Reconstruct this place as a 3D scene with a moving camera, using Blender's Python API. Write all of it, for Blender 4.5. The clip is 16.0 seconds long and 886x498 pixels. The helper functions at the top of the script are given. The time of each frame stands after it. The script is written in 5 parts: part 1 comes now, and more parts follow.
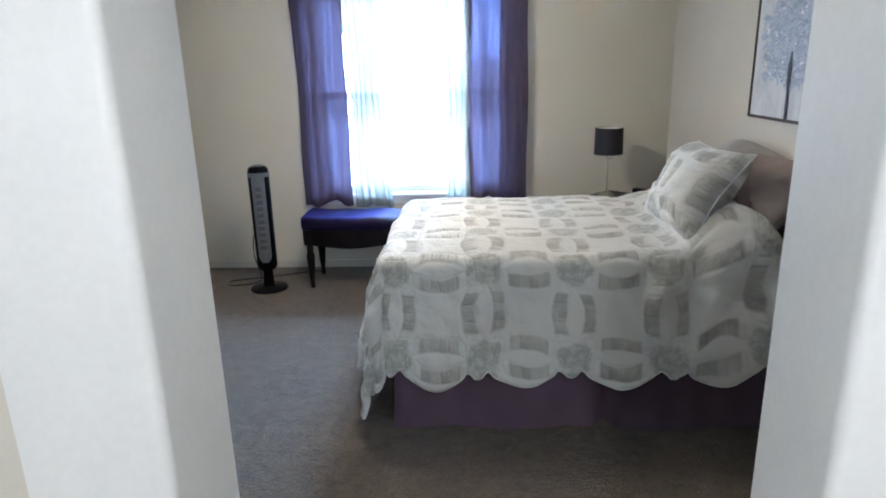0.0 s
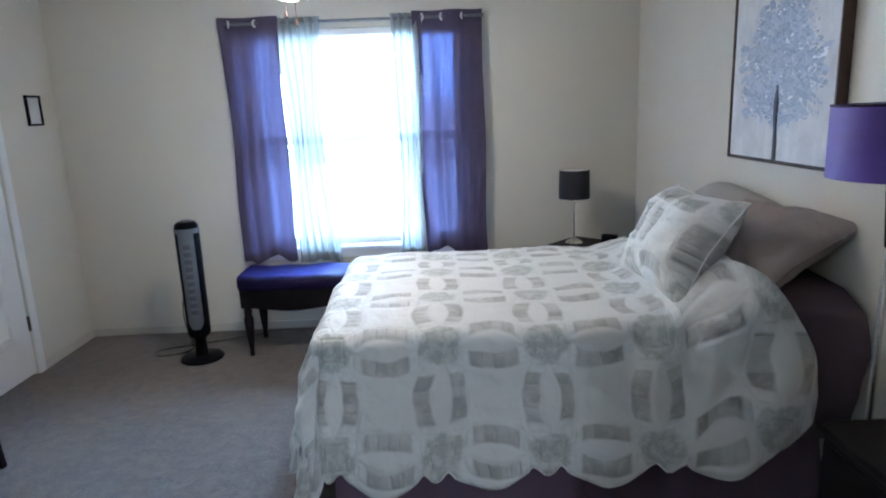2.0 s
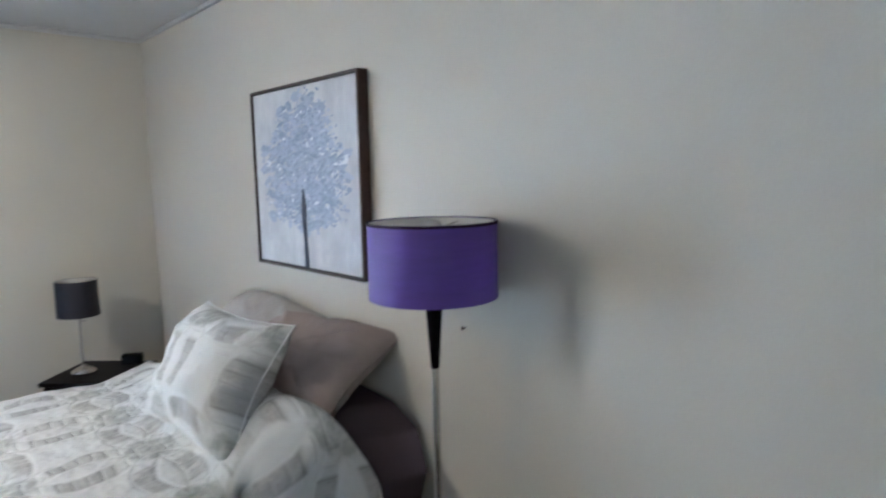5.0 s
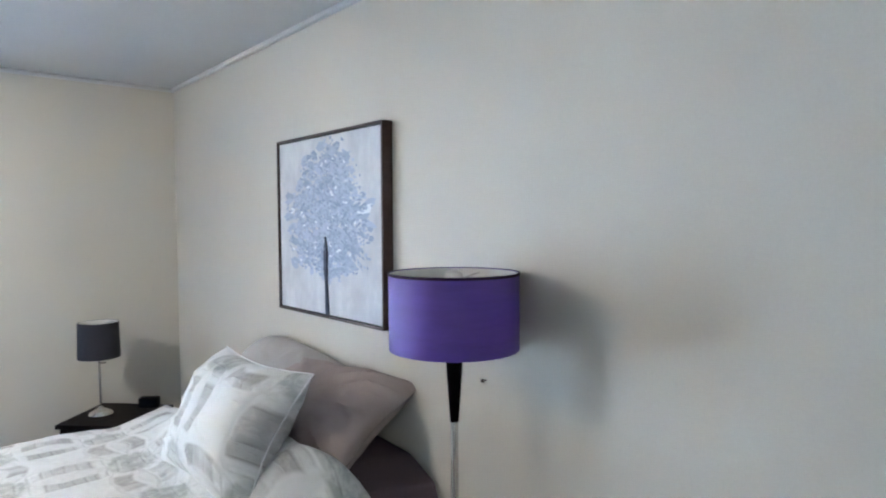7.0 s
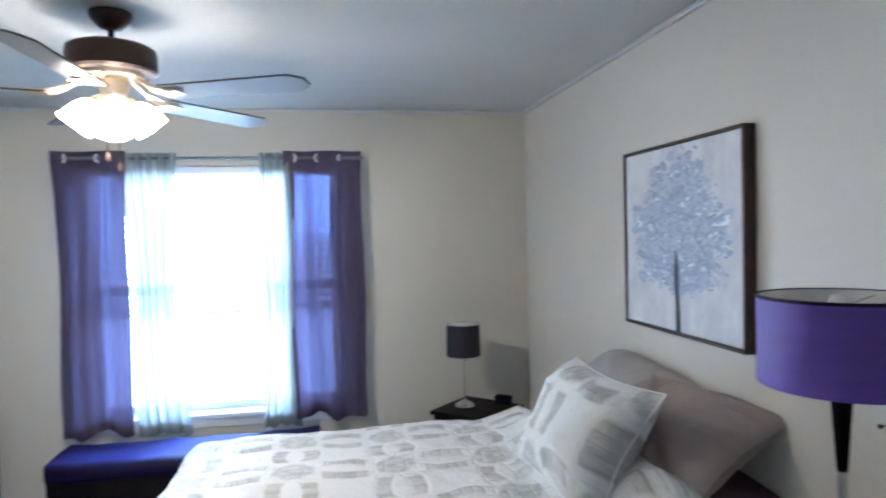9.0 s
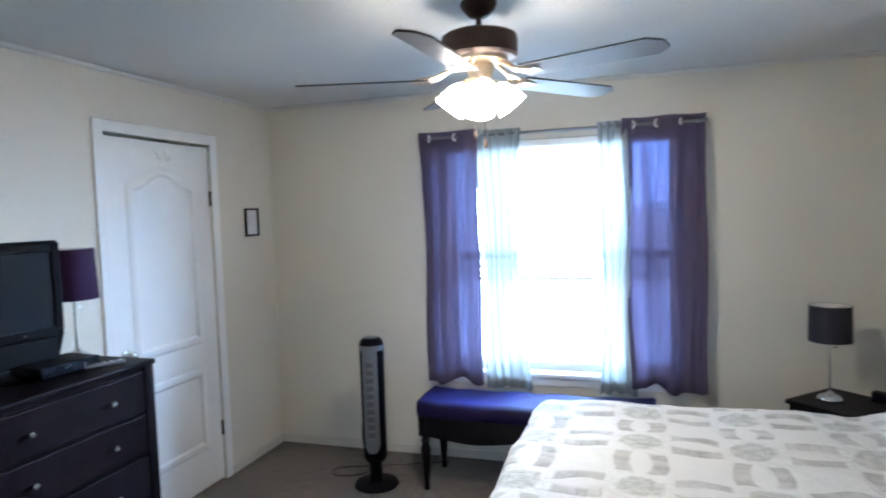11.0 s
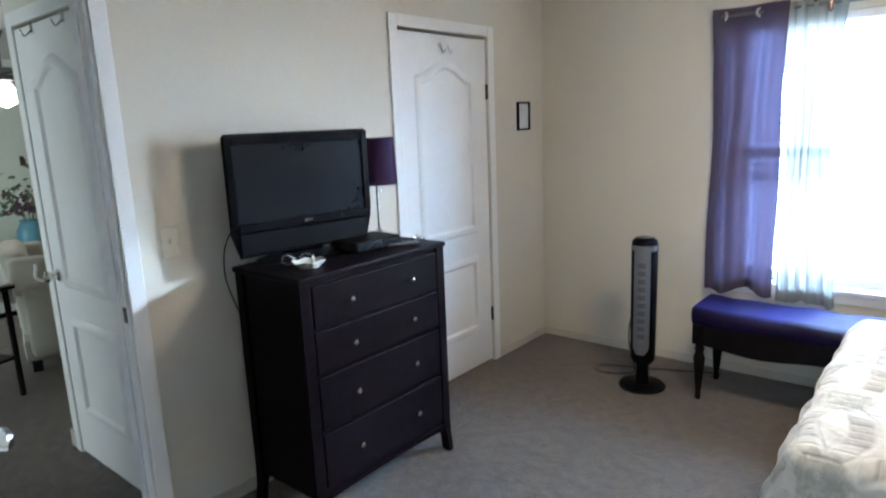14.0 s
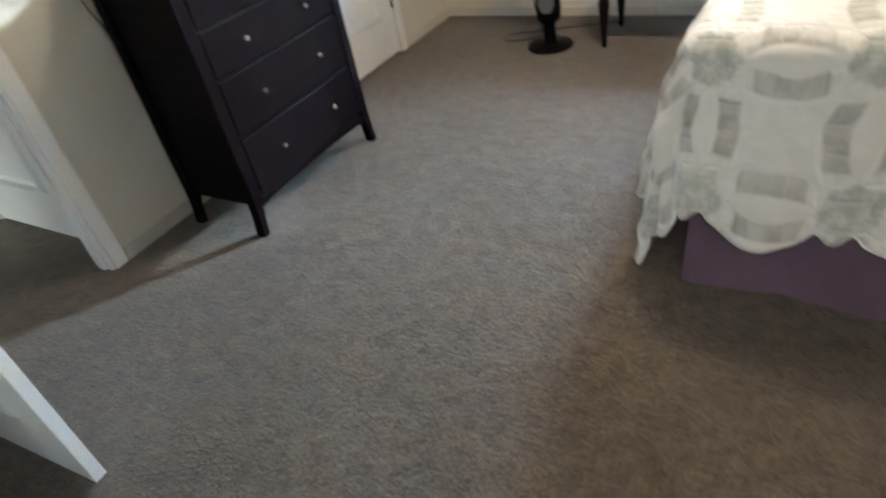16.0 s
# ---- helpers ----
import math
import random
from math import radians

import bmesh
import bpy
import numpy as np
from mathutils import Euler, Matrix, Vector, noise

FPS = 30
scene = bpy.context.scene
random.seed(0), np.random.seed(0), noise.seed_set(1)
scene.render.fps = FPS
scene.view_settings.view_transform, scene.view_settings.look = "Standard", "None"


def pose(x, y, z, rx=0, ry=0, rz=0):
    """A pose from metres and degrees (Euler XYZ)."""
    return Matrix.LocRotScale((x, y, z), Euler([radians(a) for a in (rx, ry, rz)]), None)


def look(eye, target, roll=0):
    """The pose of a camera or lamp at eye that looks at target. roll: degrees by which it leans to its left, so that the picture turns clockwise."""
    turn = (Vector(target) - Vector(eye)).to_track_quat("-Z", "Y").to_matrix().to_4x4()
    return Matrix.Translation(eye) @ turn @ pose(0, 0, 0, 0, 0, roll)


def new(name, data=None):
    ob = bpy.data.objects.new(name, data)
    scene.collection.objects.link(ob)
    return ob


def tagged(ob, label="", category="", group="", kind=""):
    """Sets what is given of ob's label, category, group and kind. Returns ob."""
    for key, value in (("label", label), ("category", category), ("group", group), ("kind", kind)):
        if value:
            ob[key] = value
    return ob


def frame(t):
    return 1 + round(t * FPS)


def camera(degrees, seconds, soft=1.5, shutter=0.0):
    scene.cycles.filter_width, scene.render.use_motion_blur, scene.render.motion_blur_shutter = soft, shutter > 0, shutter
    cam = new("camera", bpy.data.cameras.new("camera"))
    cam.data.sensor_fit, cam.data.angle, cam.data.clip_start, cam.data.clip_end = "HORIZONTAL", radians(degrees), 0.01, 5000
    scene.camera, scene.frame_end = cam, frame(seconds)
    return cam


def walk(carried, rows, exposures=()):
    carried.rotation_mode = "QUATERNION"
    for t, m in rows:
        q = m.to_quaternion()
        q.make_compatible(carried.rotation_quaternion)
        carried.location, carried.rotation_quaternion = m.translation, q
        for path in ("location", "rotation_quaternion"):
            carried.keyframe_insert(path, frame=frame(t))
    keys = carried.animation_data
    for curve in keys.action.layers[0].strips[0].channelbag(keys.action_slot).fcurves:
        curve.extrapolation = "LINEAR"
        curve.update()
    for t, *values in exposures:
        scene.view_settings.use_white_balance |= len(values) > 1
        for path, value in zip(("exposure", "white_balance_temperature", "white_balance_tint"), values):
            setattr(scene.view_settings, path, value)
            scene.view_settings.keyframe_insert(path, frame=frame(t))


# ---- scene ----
cam = camera(70.3, 16.0, 1.9, 0.5)
PATH = [
    (0, (0.155, 0.125, 1.484), (0.054, 2.046, 0.938), -1.4),
    (0.5, (0.18, 0.182, 1.481), (0.04, 2.106, 0.952), -1.0),
    (1, (0.212, 0.258, 1.467), (-0.024, 2.177, 0.953), -1.6),
    (1.5, (0.200, 0.390, 1.465), (0.045, 2.334, 0.977), -2.7),
    (2, (0.201, 0.562, 1.484), (0.217, 2.515, 1.052), -2.3),
    (2.5, (0.286, 0.725, 1.478), (0.293, 2.686, 1.085), -2.9),
    (3, (0.309, 0.827, 1.485), (0.388, 2.783, 1.073), -3.3),
    (3.5, (0.341, 0.967, 1.479), (0.878, 2.848, 1.064), -2.8),
    (4, (0.329, 1.001, 1.518), (1.207, 2.761, 1.155), -2.5),
    (4.5, (0.359, 0.998, 1.555), (1.537, 2.585, 1.252), -2.0),
    (5, (0.374, 0.997, 1.574), (1.701, 2.474, 1.335), -1.2),
    (5.2, (0.356, 1.014, 1.558), (1.737, 2.45, 1.385), 0.4),
    (7.3, (0.369, 1.004, 1.603), (1.61, 2.571, 1.535), -0.5),
    (7.5, (0.358, 1.012, 1.614), (1.501, 2.651, 1.547), -1.0),
    (8, (0.353, 1.013, 1.609), (1.22, 2.815, 1.546), -0.6),
    (8.5, (0.334, 1.021, 1.615), (0.976, 2.914, 1.555), -0.8),
    (9, (0.331, 1.021, 1.61), (0.693, 2.988, 1.557), -1.4),
    (9.5, (0.316, 1.023, 1.606), (0.398, 3.02, 1.54), -2.3),
    (9.7, (0.314, 1.016, 1.601), (0.273, 3.014, 1.52), -2.4),
    (11.8, (0.091, 1.007, 1.618), (-0.82, 2.783, 1.484), -2.1),
    (12, (0.062, 0.993, 1.611), (-0.932, 2.723, 1.477), -2.3),
    (12.5, (0.05, 0.99, 1.607), (-1.099, 2.617, 1.431), -2.5),
    (13, (0.043, 0.991, 1.597), (-1.197, 2.546, 1.381), -2.6),
    (13.5, (0.026, 0.991, 1.585), (-1.22, 2.53, 1.301), -2.2),
    (14, (0.028, 0.987, 1.556), (-1.234, 2.489, 1.163), -2.4),
    (14.5, (0.031, 0.977, 1.517), (-1.244, 2.419, 0.971), -3.1),
    (15, (0.032, 0.96, 1.463), (-1.219, 2.307, 0.676), -5.2),
    (15.5, (0.036, 0.954, 1.408), (-1.098, 2.247, 0.387), -8.9),
    (16, (0.06, 0.953, 1.369), (-0.878, 2.256, 0.176), -12.0),
]
EXPOSURE = [(0, -0.05, 6200, 10), (1.5, -0.13, 5600, 10), (3, -0.18, 5650, 10), (5, 0.07, 5750, 10), (7.5, 0.4, 5650, 10), (8.5, 0.2, 5600, 10), (9.5, -0.1, 5650, 10), (12, -0.1, 6050, 10), (13.5, -0.02, 6400, 10), (14.5, 0.08, 6550, 10), (15, 0.15, 6800, 10), (15.5, 0.17, 7000, 10), (16, 0.38, 7400, 10)]
walk(cam, [(t, look(eye, target, roll)) for t, eye, target, roll in PATH], EXPOSURE)

# ---- light ----
world = bpy.data.worlds.new("sky")
scene.world = world
world.use_nodes = True
wn = world.node_tree.nodes
sky = wn.new("ShaderNodeTexSky")
sky.sky_type = "NISHITA"
sky.sun_disc = False
sky.sun_elevation, sky.sun_rotation = radians(13), radians(34)
world.node_tree.links.new(sky.outputs[0], wn["Background"].inputs[0])
wn["Background"].inputs[1].default_value = 0.12


def area(name, m, sx, sy, watts, col):
    d = bpy.data.lights.new(name, "AREA")
    d.shape, d.size, d.size_y, d.energy, d.color = "RECTANGLE", sx, sy, watts, col
    ob = new(name, d)
    ob.matrix_world = m
    return ob


def point(name, co, watts, col, r=0.05):
    d = bpy.data.lights.new(name, "POINT")
    d.energy, d.color, d.shadow_soft_size = watts, col, r
    ob = new(name, d)
    ob.location = co
    return ob


DAY = (0.42, 0.68, 1.0)
area("window_daylight", look((3.3, 8.1, 3.0), (3.3, 0, 3.0)), 7.4, 2.8, 5900, DAY)
sd_ = bpy.data.lights.new("sun", "SUN")
sd_.energy, sd_.angle, sd_.color = 4.0, radians(3), (0.62, 0.81, 1.0)
new("sun", sd_).matrix_world = look((0.68, 1.0, 0.28), (0, 0, 0))
# unseen lamp added in the side room to brighten the entry lining
point("washroom_fill", (0.40, -0.60, 1.96), 62, (0.93, 0.97, 1.0), 0.1)
point("living_room_bulb", (-5.6, 2.65, 1.70), 16, (1.0, 0.97, 0.9), 0.1)
# added fill for the hall door; the wall behind it has no window
area("living_room_fill", look((-5.0, -1.46, 1.35), (-4.6, 2, 1.1)), 1.6, 1.3, 110, (0.80, 0.95, 1.0))

# ---- materials ----


class Nodes:
    """A short way to wire shader nodes."""

    def __init__(self, name):
        self.m = bpy.data.materials.new(name)
        self.m.use_nodes = True
        self.t = self.m.node_tree
        self.b = self.t.nodes["Principled BSDF"]

    def put(self, sock, v):
        if hasattr(v, "is_output"):
            self.t.links.new(v, sock)
        elif v is not None:
            sock.default_value = v

    def math(self, op, a, b=None, c=None):
        n = self.t.nodes.new("ShaderNodeMath")
        n.operation = op
        for i, v in enumerate((a, b, c)):
            self.put(n.inputs[i], v)
        return n.outputs[0]

    def mix(self, f, a, b):
        n = self.t.nodes.new("ShaderNodeMix")
        n.data_type = "RGBA"
        self.put(n.inputs[0], f)
        for i, v in ((6, a), (7, b)):
            self.put(n.inputs[i], (*v, 1) if isinstance(v, tuple) and len(v) == 3 else v)
        return n.outputs[2]

    def coord(self, kind="Object"):
        return self.t.nodes.new("ShaderNodeTexCoord").outputs[kind]

    def noise(self, vec, scale, detail=3.0, rough=0.55):
        n = self.t.nodes.new("ShaderNodeTexNoise")
        self.put(n.inputs["Vector"], vec)
        n.inputs["Scale"].default_value, n.inputs["Detail"].default_value, n.inputs["Roughness"].default_value = scale, detail, rough
        return n.outputs[0]

    def step(self, v, lo, hi):
        n = self.t.nodes.new("ShaderNodeMapRange")
        n.interpolation_type = "SMOOTHSTEP"
        self.put(n.inputs[0], v)
        n.inputs[1].default_value, n.inputs[2].default_value = lo, hi
        return n.outputs[0]

    def stretch(self, vec, s):
        n = self.t.nodes.new("ShaderNodeMapping")
        self.put(n.inputs[0], vec)
        n.inputs["Scale"].default_value = s
        return n.outputs[0]

    def bump(self, h, strength, dist=0.01):
        n = self.t.nodes.new("ShaderNodeBump")
        n.inputs["Strength"].default_value, n.inputs["Distance"].default_value = strength, dist
        self.put(n.inputs["Height"], h)
        self.put(self.b.inputs["Normal"], n.outputs[0])

    def set(self, col=None, rough=None, metal=None, **kw):
        self.put(self.b.inputs["Base Color"], (*col, 1) if isinstance(col, tuple) else col)
        self.put(self.b.inputs["Roughness"], rough)
        self.put(self.b.inputs["Metallic"], metal)
        for k, v in kw.items():
            self.put(self.b.inputs[k.replace("_", " ")], v)
        return self.m


def mat(name, col, rough=0.6, metal=0.0, var=0.12, scale=3.0, fine=60.0, bump=0.15, stretch=(1, 1, 1), dist=0.002, **kw):
    n = Nodes(name)
    v = n.stretch(n.coord(), stretch)
    big, small = n.noise(v, scale), n.noise(v, fine, 4)
    dark = tuple(c * (1 - var * 1.6) for c in col)
    light = tuple(min(1, c * (1 + var)) for c in col)
    f = n.math("ADD", n.math("MULTIPLY", n.step(big, 0.3, 0.7), 0.6), n.math("MULTIPLY", n.step(small, 0.3, 0.7), 0.4))
    n.bump(small, bump, dist)
    r = n.math("ADD", n.math("MULTIPLY", n.math("SUBTRACT", big, 0.5), 0.18), rough)
    return n.set(n.mix(f, dark, light), r, metal, **kw)


def glow(name, col, strength):
    n = Nodes(name)
    return n.set(col, 0.4, 0.0, Emission_Color=(*col, 1), Emission_Strength=strength)


def cloth(name, col, through_col, amount, var=0.1):
    """A woven cloth that lets part of the light pass."""
    n = Nodes(name)
    uv = n.coord("UV")
    weave = n.noise(n.stretch(uv, (900, 260, 1)), 1.0, 2)
    big = n.noise(uv, 5)
    f = n.math("ADD", n.math("MULTIPLY", weave, 0.5), n.math("MULTIPLY", big, 0.5))
    base = n.mix(f, tuple(c * (1 - var) for c in col), tuple(min(1, c * (1 + var)) for c in col))
    n.set(base, 0.75, 0.0)
    n.bump(weave, 0.15, 0.001)
    tr = n.t.nodes.new("ShaderNodeBsdfTranslucent")
    n.put(tr.inputs[0], (*through_col, 1))
    mx = n.t.nodes.new("ShaderNodeMixShader")
    mx.inputs[0].default_value = amount
    n.t.links.new(n.b.outputs[0], mx.inputs[1])
    n.t.links.new(tr.outputs[0], mx.inputs[2])
    n.t.links.new(mx.outputs[0], n.t.nodes["Material Output"].inputs[0])
    return n, mx


WALL = mat("cream_wall_paint", (0.625, 0.588, 0.515), 0.75, var=0.025, scale=1.3, fine=170, bump=0.12)
BASE = mat("cream_baseboard_paint", (0.56, 0.53, 0.47), 0.55, var=0.05, scale=4, fine=90, bump=0.05)
CEIL = mat("ceiling_paint", (0.60, 0.60, 0.59), 0.85, var=0.03, scale=1.5, fine=90, bump=0.3, dist=0.003)
WHITE = mat("white_trim_paint", (0.76, 0.76, 0.755), 0.5, var=0.03, scale=4, fine=90, bump=0.05)
ESPRESSO = mat("espresso_wood", (0.005, 0.0032, 0.0042), 0.40, var=0.35, scale=5, fine=40, bump=0.06, stretch=(6, 0.7, 6), Specular_IOR_Level=0.025)
BLACKWOOD = mat("black_wood", (0.008, 0.0065, 0.0072), 0.42, var=0.3, scale=5, fine=60, bump=0.06, Specular_IOR_Level=0.05)
BLACK = mat("black_plastic", (0.004, 0.004, 0.0055), 0.36, var=0.2, bump=0.03, Specular_IOR_Level=0.03)
BLACKMATT = mat("matt_black_plastic", (0.006, 0.006, 0.0075), 0.5, var=0.2, bump=0.1, fine=200, Specular_IOR_Level=0.05)
SCREEN = mat("screen_glass", (0.004, 0.006, 0.010), 0.24, var=0.1, bump=0.0, Specular_IOR_Level=0.2)
SILVER = mat("silver_plastic", (0.17, 0.175, 0.19), 0.34, 0.6, var=0.06, bump=0.03)
GRILLE = mat("grey_grille_plastic", (0.10, 0.10, 0.11), 0.4, 0.2, var=0.1)
CHROME = mat("brushed_nickel", (0.62, 0.60, 0.57), 0.25, 1.0, var=0.05, bump=0.03)
GROMMET = mat("bright_nickel", (0.80, 0.80, 0.80), 0.42, 0.7, var=0.04, bump=0.02)
BRASS = mat("pale_antique_brass", (0.60, 0.50, 0.38), 0.34, 1.0, var=0.08, bump=0.03)
BRONZE = mat("dark_bronze", (0.06, 0.035, 0.028), 0.42, 0.5, var=0.2, bump=0.05)
BLADE = mat("bleached_wood_blade", (0.19, 0.20, 0.225), 0.32, var=0.05, scale=4, fine=30, bump=0.02, stretch=(1, 8, 8))
BLADE_EDGE = mat("dark_blade_edge", (0.04, 0.03, 0.028), 0.5)
PURPLE_SHADE = mat("purple_silk_shade", (0.095, 0.045, 0.30), 0.55, var=0.12, scale=6, fine=350, bump=0.2, stretch=(1, 1, 6))
PLUM_SHADE = mat("dark_plum_shade", (0.022, 0.008, 0.032), 0.7, var=0.15, fine=350, bump=0.2, Specular_IOR_Level=0.1)
NAVY_SHADE = mat("black_cloth_shade", (0.012, 0.011, 0.022), 0.65, var=0.2, fine=350, bump=0.2)
LINER = mat("white_shade_liner", (0.75, 0.73, 0.70), 0.7, var=0.04)
TAUPE = mat("taupe_pillowcase", (0.30, 0.245, 0.225), 0.8, var=0.07, scale=4, fine=240, bump=0.25)
GREYCASE = mat("grey_pillowcase", (0.34, 0.315, 0.295), 0.8, var=0.07, scale=4, fine=240, bump=0.25)
MAUVE = mat("dark_mauve_sheet", (0.075, 0.050, 0.060), 0.82, var=0.12, scale=4, fine=240, bump=0.25)
SKIRT = mat("plum_bed_skirt", (0.095, 0.058, 0.095), 0.8, var=0.12, scale=5, fine=240, bump=0.25)
SATIN = mat("indigo_velvet", (0.006, 0.003, 0.022), 0.5, var=0.2, scale=5, fine=160, bump=0.1, Specular_IOR_Level=0.12, Sheen_Weight=0.22, Sheen_Roughness=0.35, Sheen_Tint=(0.10, 0.12, 0.9, 1))
STONE = mat("cream_dish_glaze", (0.72, 0.70, 0.66), 0.25, var=0.05)
UPHOLSTERY = mat("ivory_upholstery", (0.42, 0.40, 0.35), 0.8, var=0.08, fine=200, bump=0.25)
LINEN = mat("white_table_linen", (0.75, 0.75, 0.74), 0.8, var=0.05, fine=200)
TEAL = mat("teal_glaze", (0.06, 0.22, 0.30), 0.3, var=0.15)
LEAF = mat("dusty_green_leaf", (0.09, 0.13, 0.07), 0.6, var=0.25)
FLOWER = mat("plum_petals", (0.12, 0.04, 0.09), 0.7, var=0.3)
GREENWALL = mat("pale_green_wall", (0.62, 0.68, 0.62), 0.75, var=0.03, scale=1.3, fine=170, bump=0.12)
GLASS = Nodes("window_glass").set((0.95, 0.98, 1.0), 0.02, 0.0, Transmission_Weight=1.0, IOR=1.05)
VINYL = mat("white_vinyl", (0.78, 0.79, 0.80), 0.4, var=0.03)
_s = cloth("translucent_slat", (0.74, 0.76, 0.78), (0.68, 0.75, 0.80), 0.45, 0.03)
SLAT = _s[0].m
CORD = mat("dark_cord", (0.02, 0.018, 0.018), 0.5)
IVORY = mat("ivory_plate", (0.66, 0.62, 0.52), 0.4, var=0.04)
OPAL = glow("lit_opal_glass", (1.0, 0.90, 0.76), 38.0)
OPAL_FAR = glow("lit_far_globe", (1.0, 0.93, 0.82), 6.0)
DAYGLOW = glow("hazy_daylight", (0.72, 0.87, 1.0), 44.0)
# house siding emits a little itself, standing in for daylight falling on it
SIDING = glow("self_glowing_siding", (0.86, 0.95, 0.97), 0.9)


def carpet():
    n = Nodes("taupe_carpet")
    v = n.coord()
    big, mid, fine = n.noise(v, 1.6, 3), n.noise(v, 17, 4, 0.7), n.noise(v, 70, 4, 0.75)
    f = n.math("ADD", n.math("MULTIPLY", n.step(mid, 0.32, 0.68), 0.45), n.math("MULTIPLY", n.step(fine, 0.36, 0.64), 0.5))
    a = n.mix(f, (0.020, 0.013, 0.009), (0.135, 0.094, 0.064))
    b = n.mix(f, (0.027, 0.019, 0.0135), (0.160, 0.116, 0.082))
    n.bump(n.math("ADD", fine, n.math("MULTIPLY", mid, 0.8)), 0.9, 0.016)
    return n.set(n.mix(n.step(big, 0.35, 0.65), a, b), 0.95, 0.0, Sheen_Weight=0.25)


CARPET = carpet()


def quilt():
    """White quilt of interlocking rings: pieced grey arcs meet in sage corners, with fine stitching."""
    n = Nodes("ring_quilt")
    sp = n.t.nodes.new("ShaderNodeSeparateXYZ")
    uv = n.coord("UV")
    n.put(sp.inputs[0], uv)
    P, R, HW = 0.365, 0.672, 0.078
    off = n.math("MULTIPLY", n.math("SUBTRACT", n.noise(uv, 7, 2), 0.5), 0.09)
    u, v = (n.math("ADD", n.math("DIVIDE", sp.outputs[i], P), off) for i in (0, 1))
    fu, fv = (n.math("ABSOLUTE", n.math("SUBTRACT", n.math("FRACT", w), 0.5)) for w in (u, v))
    a, b = n.math("MAXIMUM", fu, fv), n.math("MINIMUM", fu, fv)

    def far(p, q):
        return n.math("SQRT", n.math("ADD", n.math("MULTIPLY", p, p), n.math("MULTIPLY", q, q)))
    d = far(n.math("SUBTRACT", 1.0, a), b)
    e = n.math("ABSOLUTE", n.math("SUBTRACT", d, R))
    arc = n.math("SUBTRACT", 1.0, n.step(e, HW - 0.022, HW + 0.012))
    along = n.math("DIVIDE", b, 0.098)
    piece = n.math("FLOOR", along)
    dark = n.math("MULTIPLY", n.math("SUBTRACT", 1.0, n.step(b, 0.195, 0.235)), n.math("ADD", 0.62, n.math("MULTIPLY", n.step(n.noise(uv, 8, 2), 0.35, 0.62), 0.38)))
    cell = n.t.nodes.new("ShaderNodeTexWhiteNoise")
    cv = n.t.nodes.new("ShaderNodeCombineXYZ")
    for i, w in enumerate((n.math("FLOOR", n.math("MULTIPLY", u, 4.0)), n.math("FLOOR", n.math("MULTIPLY", v, 4.0)), piece)):
        n.put(cv.inputs[i], w)
    n.put(cell.inputs[0], cv.outputs[0])
    rnd = cell.outputs[0]
    print_, speck = n.noise(uv, 30, 3, 0.65), n.noise(uv, 95, 3, 0.7)
    patch = n.mix(n.step(rnd, 0.1, 0.9), (0.27, 0.26, 0.25), (0.40, 0.40, 0.385))
    patch = n.mix(n.math("MULTIPLY", n.step(print_, 0.50, 0.62), 0.55), patch, (0.43, 0.41, 0.385))
    patch = n.mix(n.math("MULTIPLY", n.step(speck, 0.58, 0.66), 0.4), patch, (0.24, 0.20, 0.185))
    pale = n.mix(n.step(print_, 0.4, 0.6), (0.59, 0.60, 0.585), (0.66, 0.665, 0.65))
    corner = far(n.math("SUBTRACT", 0.5, a), n.math("SUBTRACT", 0.5, b))
    blot = n.math("SUBTRACT", 1.0, n.step(n.math("ADD", corner, n.math("MULTIPLY", n.math("SUBTRACT", n.noise(uv, 14, 3), 0.5), 0.16)), 0.17, 0.22))
    sage = n.mix(n.step(print_, 0.42, 0.60), (0.37, 0.385, 0.37), (0.50, 0.515, 0.495))
    ground = n.mix(n.noise(uv, 3), (0.60, 0.60, 0.585), (0.67, 0.67, 0.655))
    col = n.mix(n.math("MULTIPLY", arc, 0.8), ground, pale)
    col = n.mix(n.math("MULTIPLY", blot, 0.9), col, sage)
    col = n.mix(n.math("MULTIPLY", n.math("MULTIPLY", arc, dark), 0.86), col, patch)
    ridge = n.step(n.math("SUBTRACT", 0.5, n.math("ABSOLUTE", n.math("SUBTRACT", n.math("FRACT", along), 0.5))), 0.0, 0.25)
    stitch = n.math("MULTIPLY", n.step(n.math("ABSOLUTE", n.math("SUBTRACT", e, HW)), 0.0, 0.04), n.math("SUBTRACT", 1.0, n.math("MULTIPLY", arc, n.math("SUBTRACT", 1.0, ridge))))
    h = n.math("ADD", n.math("MULTIPLY", n.noise(uv, 13, 2, 0.5), 1.6), n.math("MULTIPLY", stitch, 0.3))
    n.bump(h, 0.7, 0.014)
    return n.set(col, 0.85, 0.0, Sheen_Weight=0.1)


QUILT = quilt()
PURPLE, _px = cloth("purple_curtain", (0.135, 0.105, 0.175), (0.0135, 0.0110, 0.0215), 0.5)
PURPLE_CURTAIN = PURPLE.m
VOILE, _mx = cloth("sheer_voile", (0.55, 0.60, 0.62), (0.155, 0.155, 0.145), 0.6, 0.04)
SHEER = VOILE.m


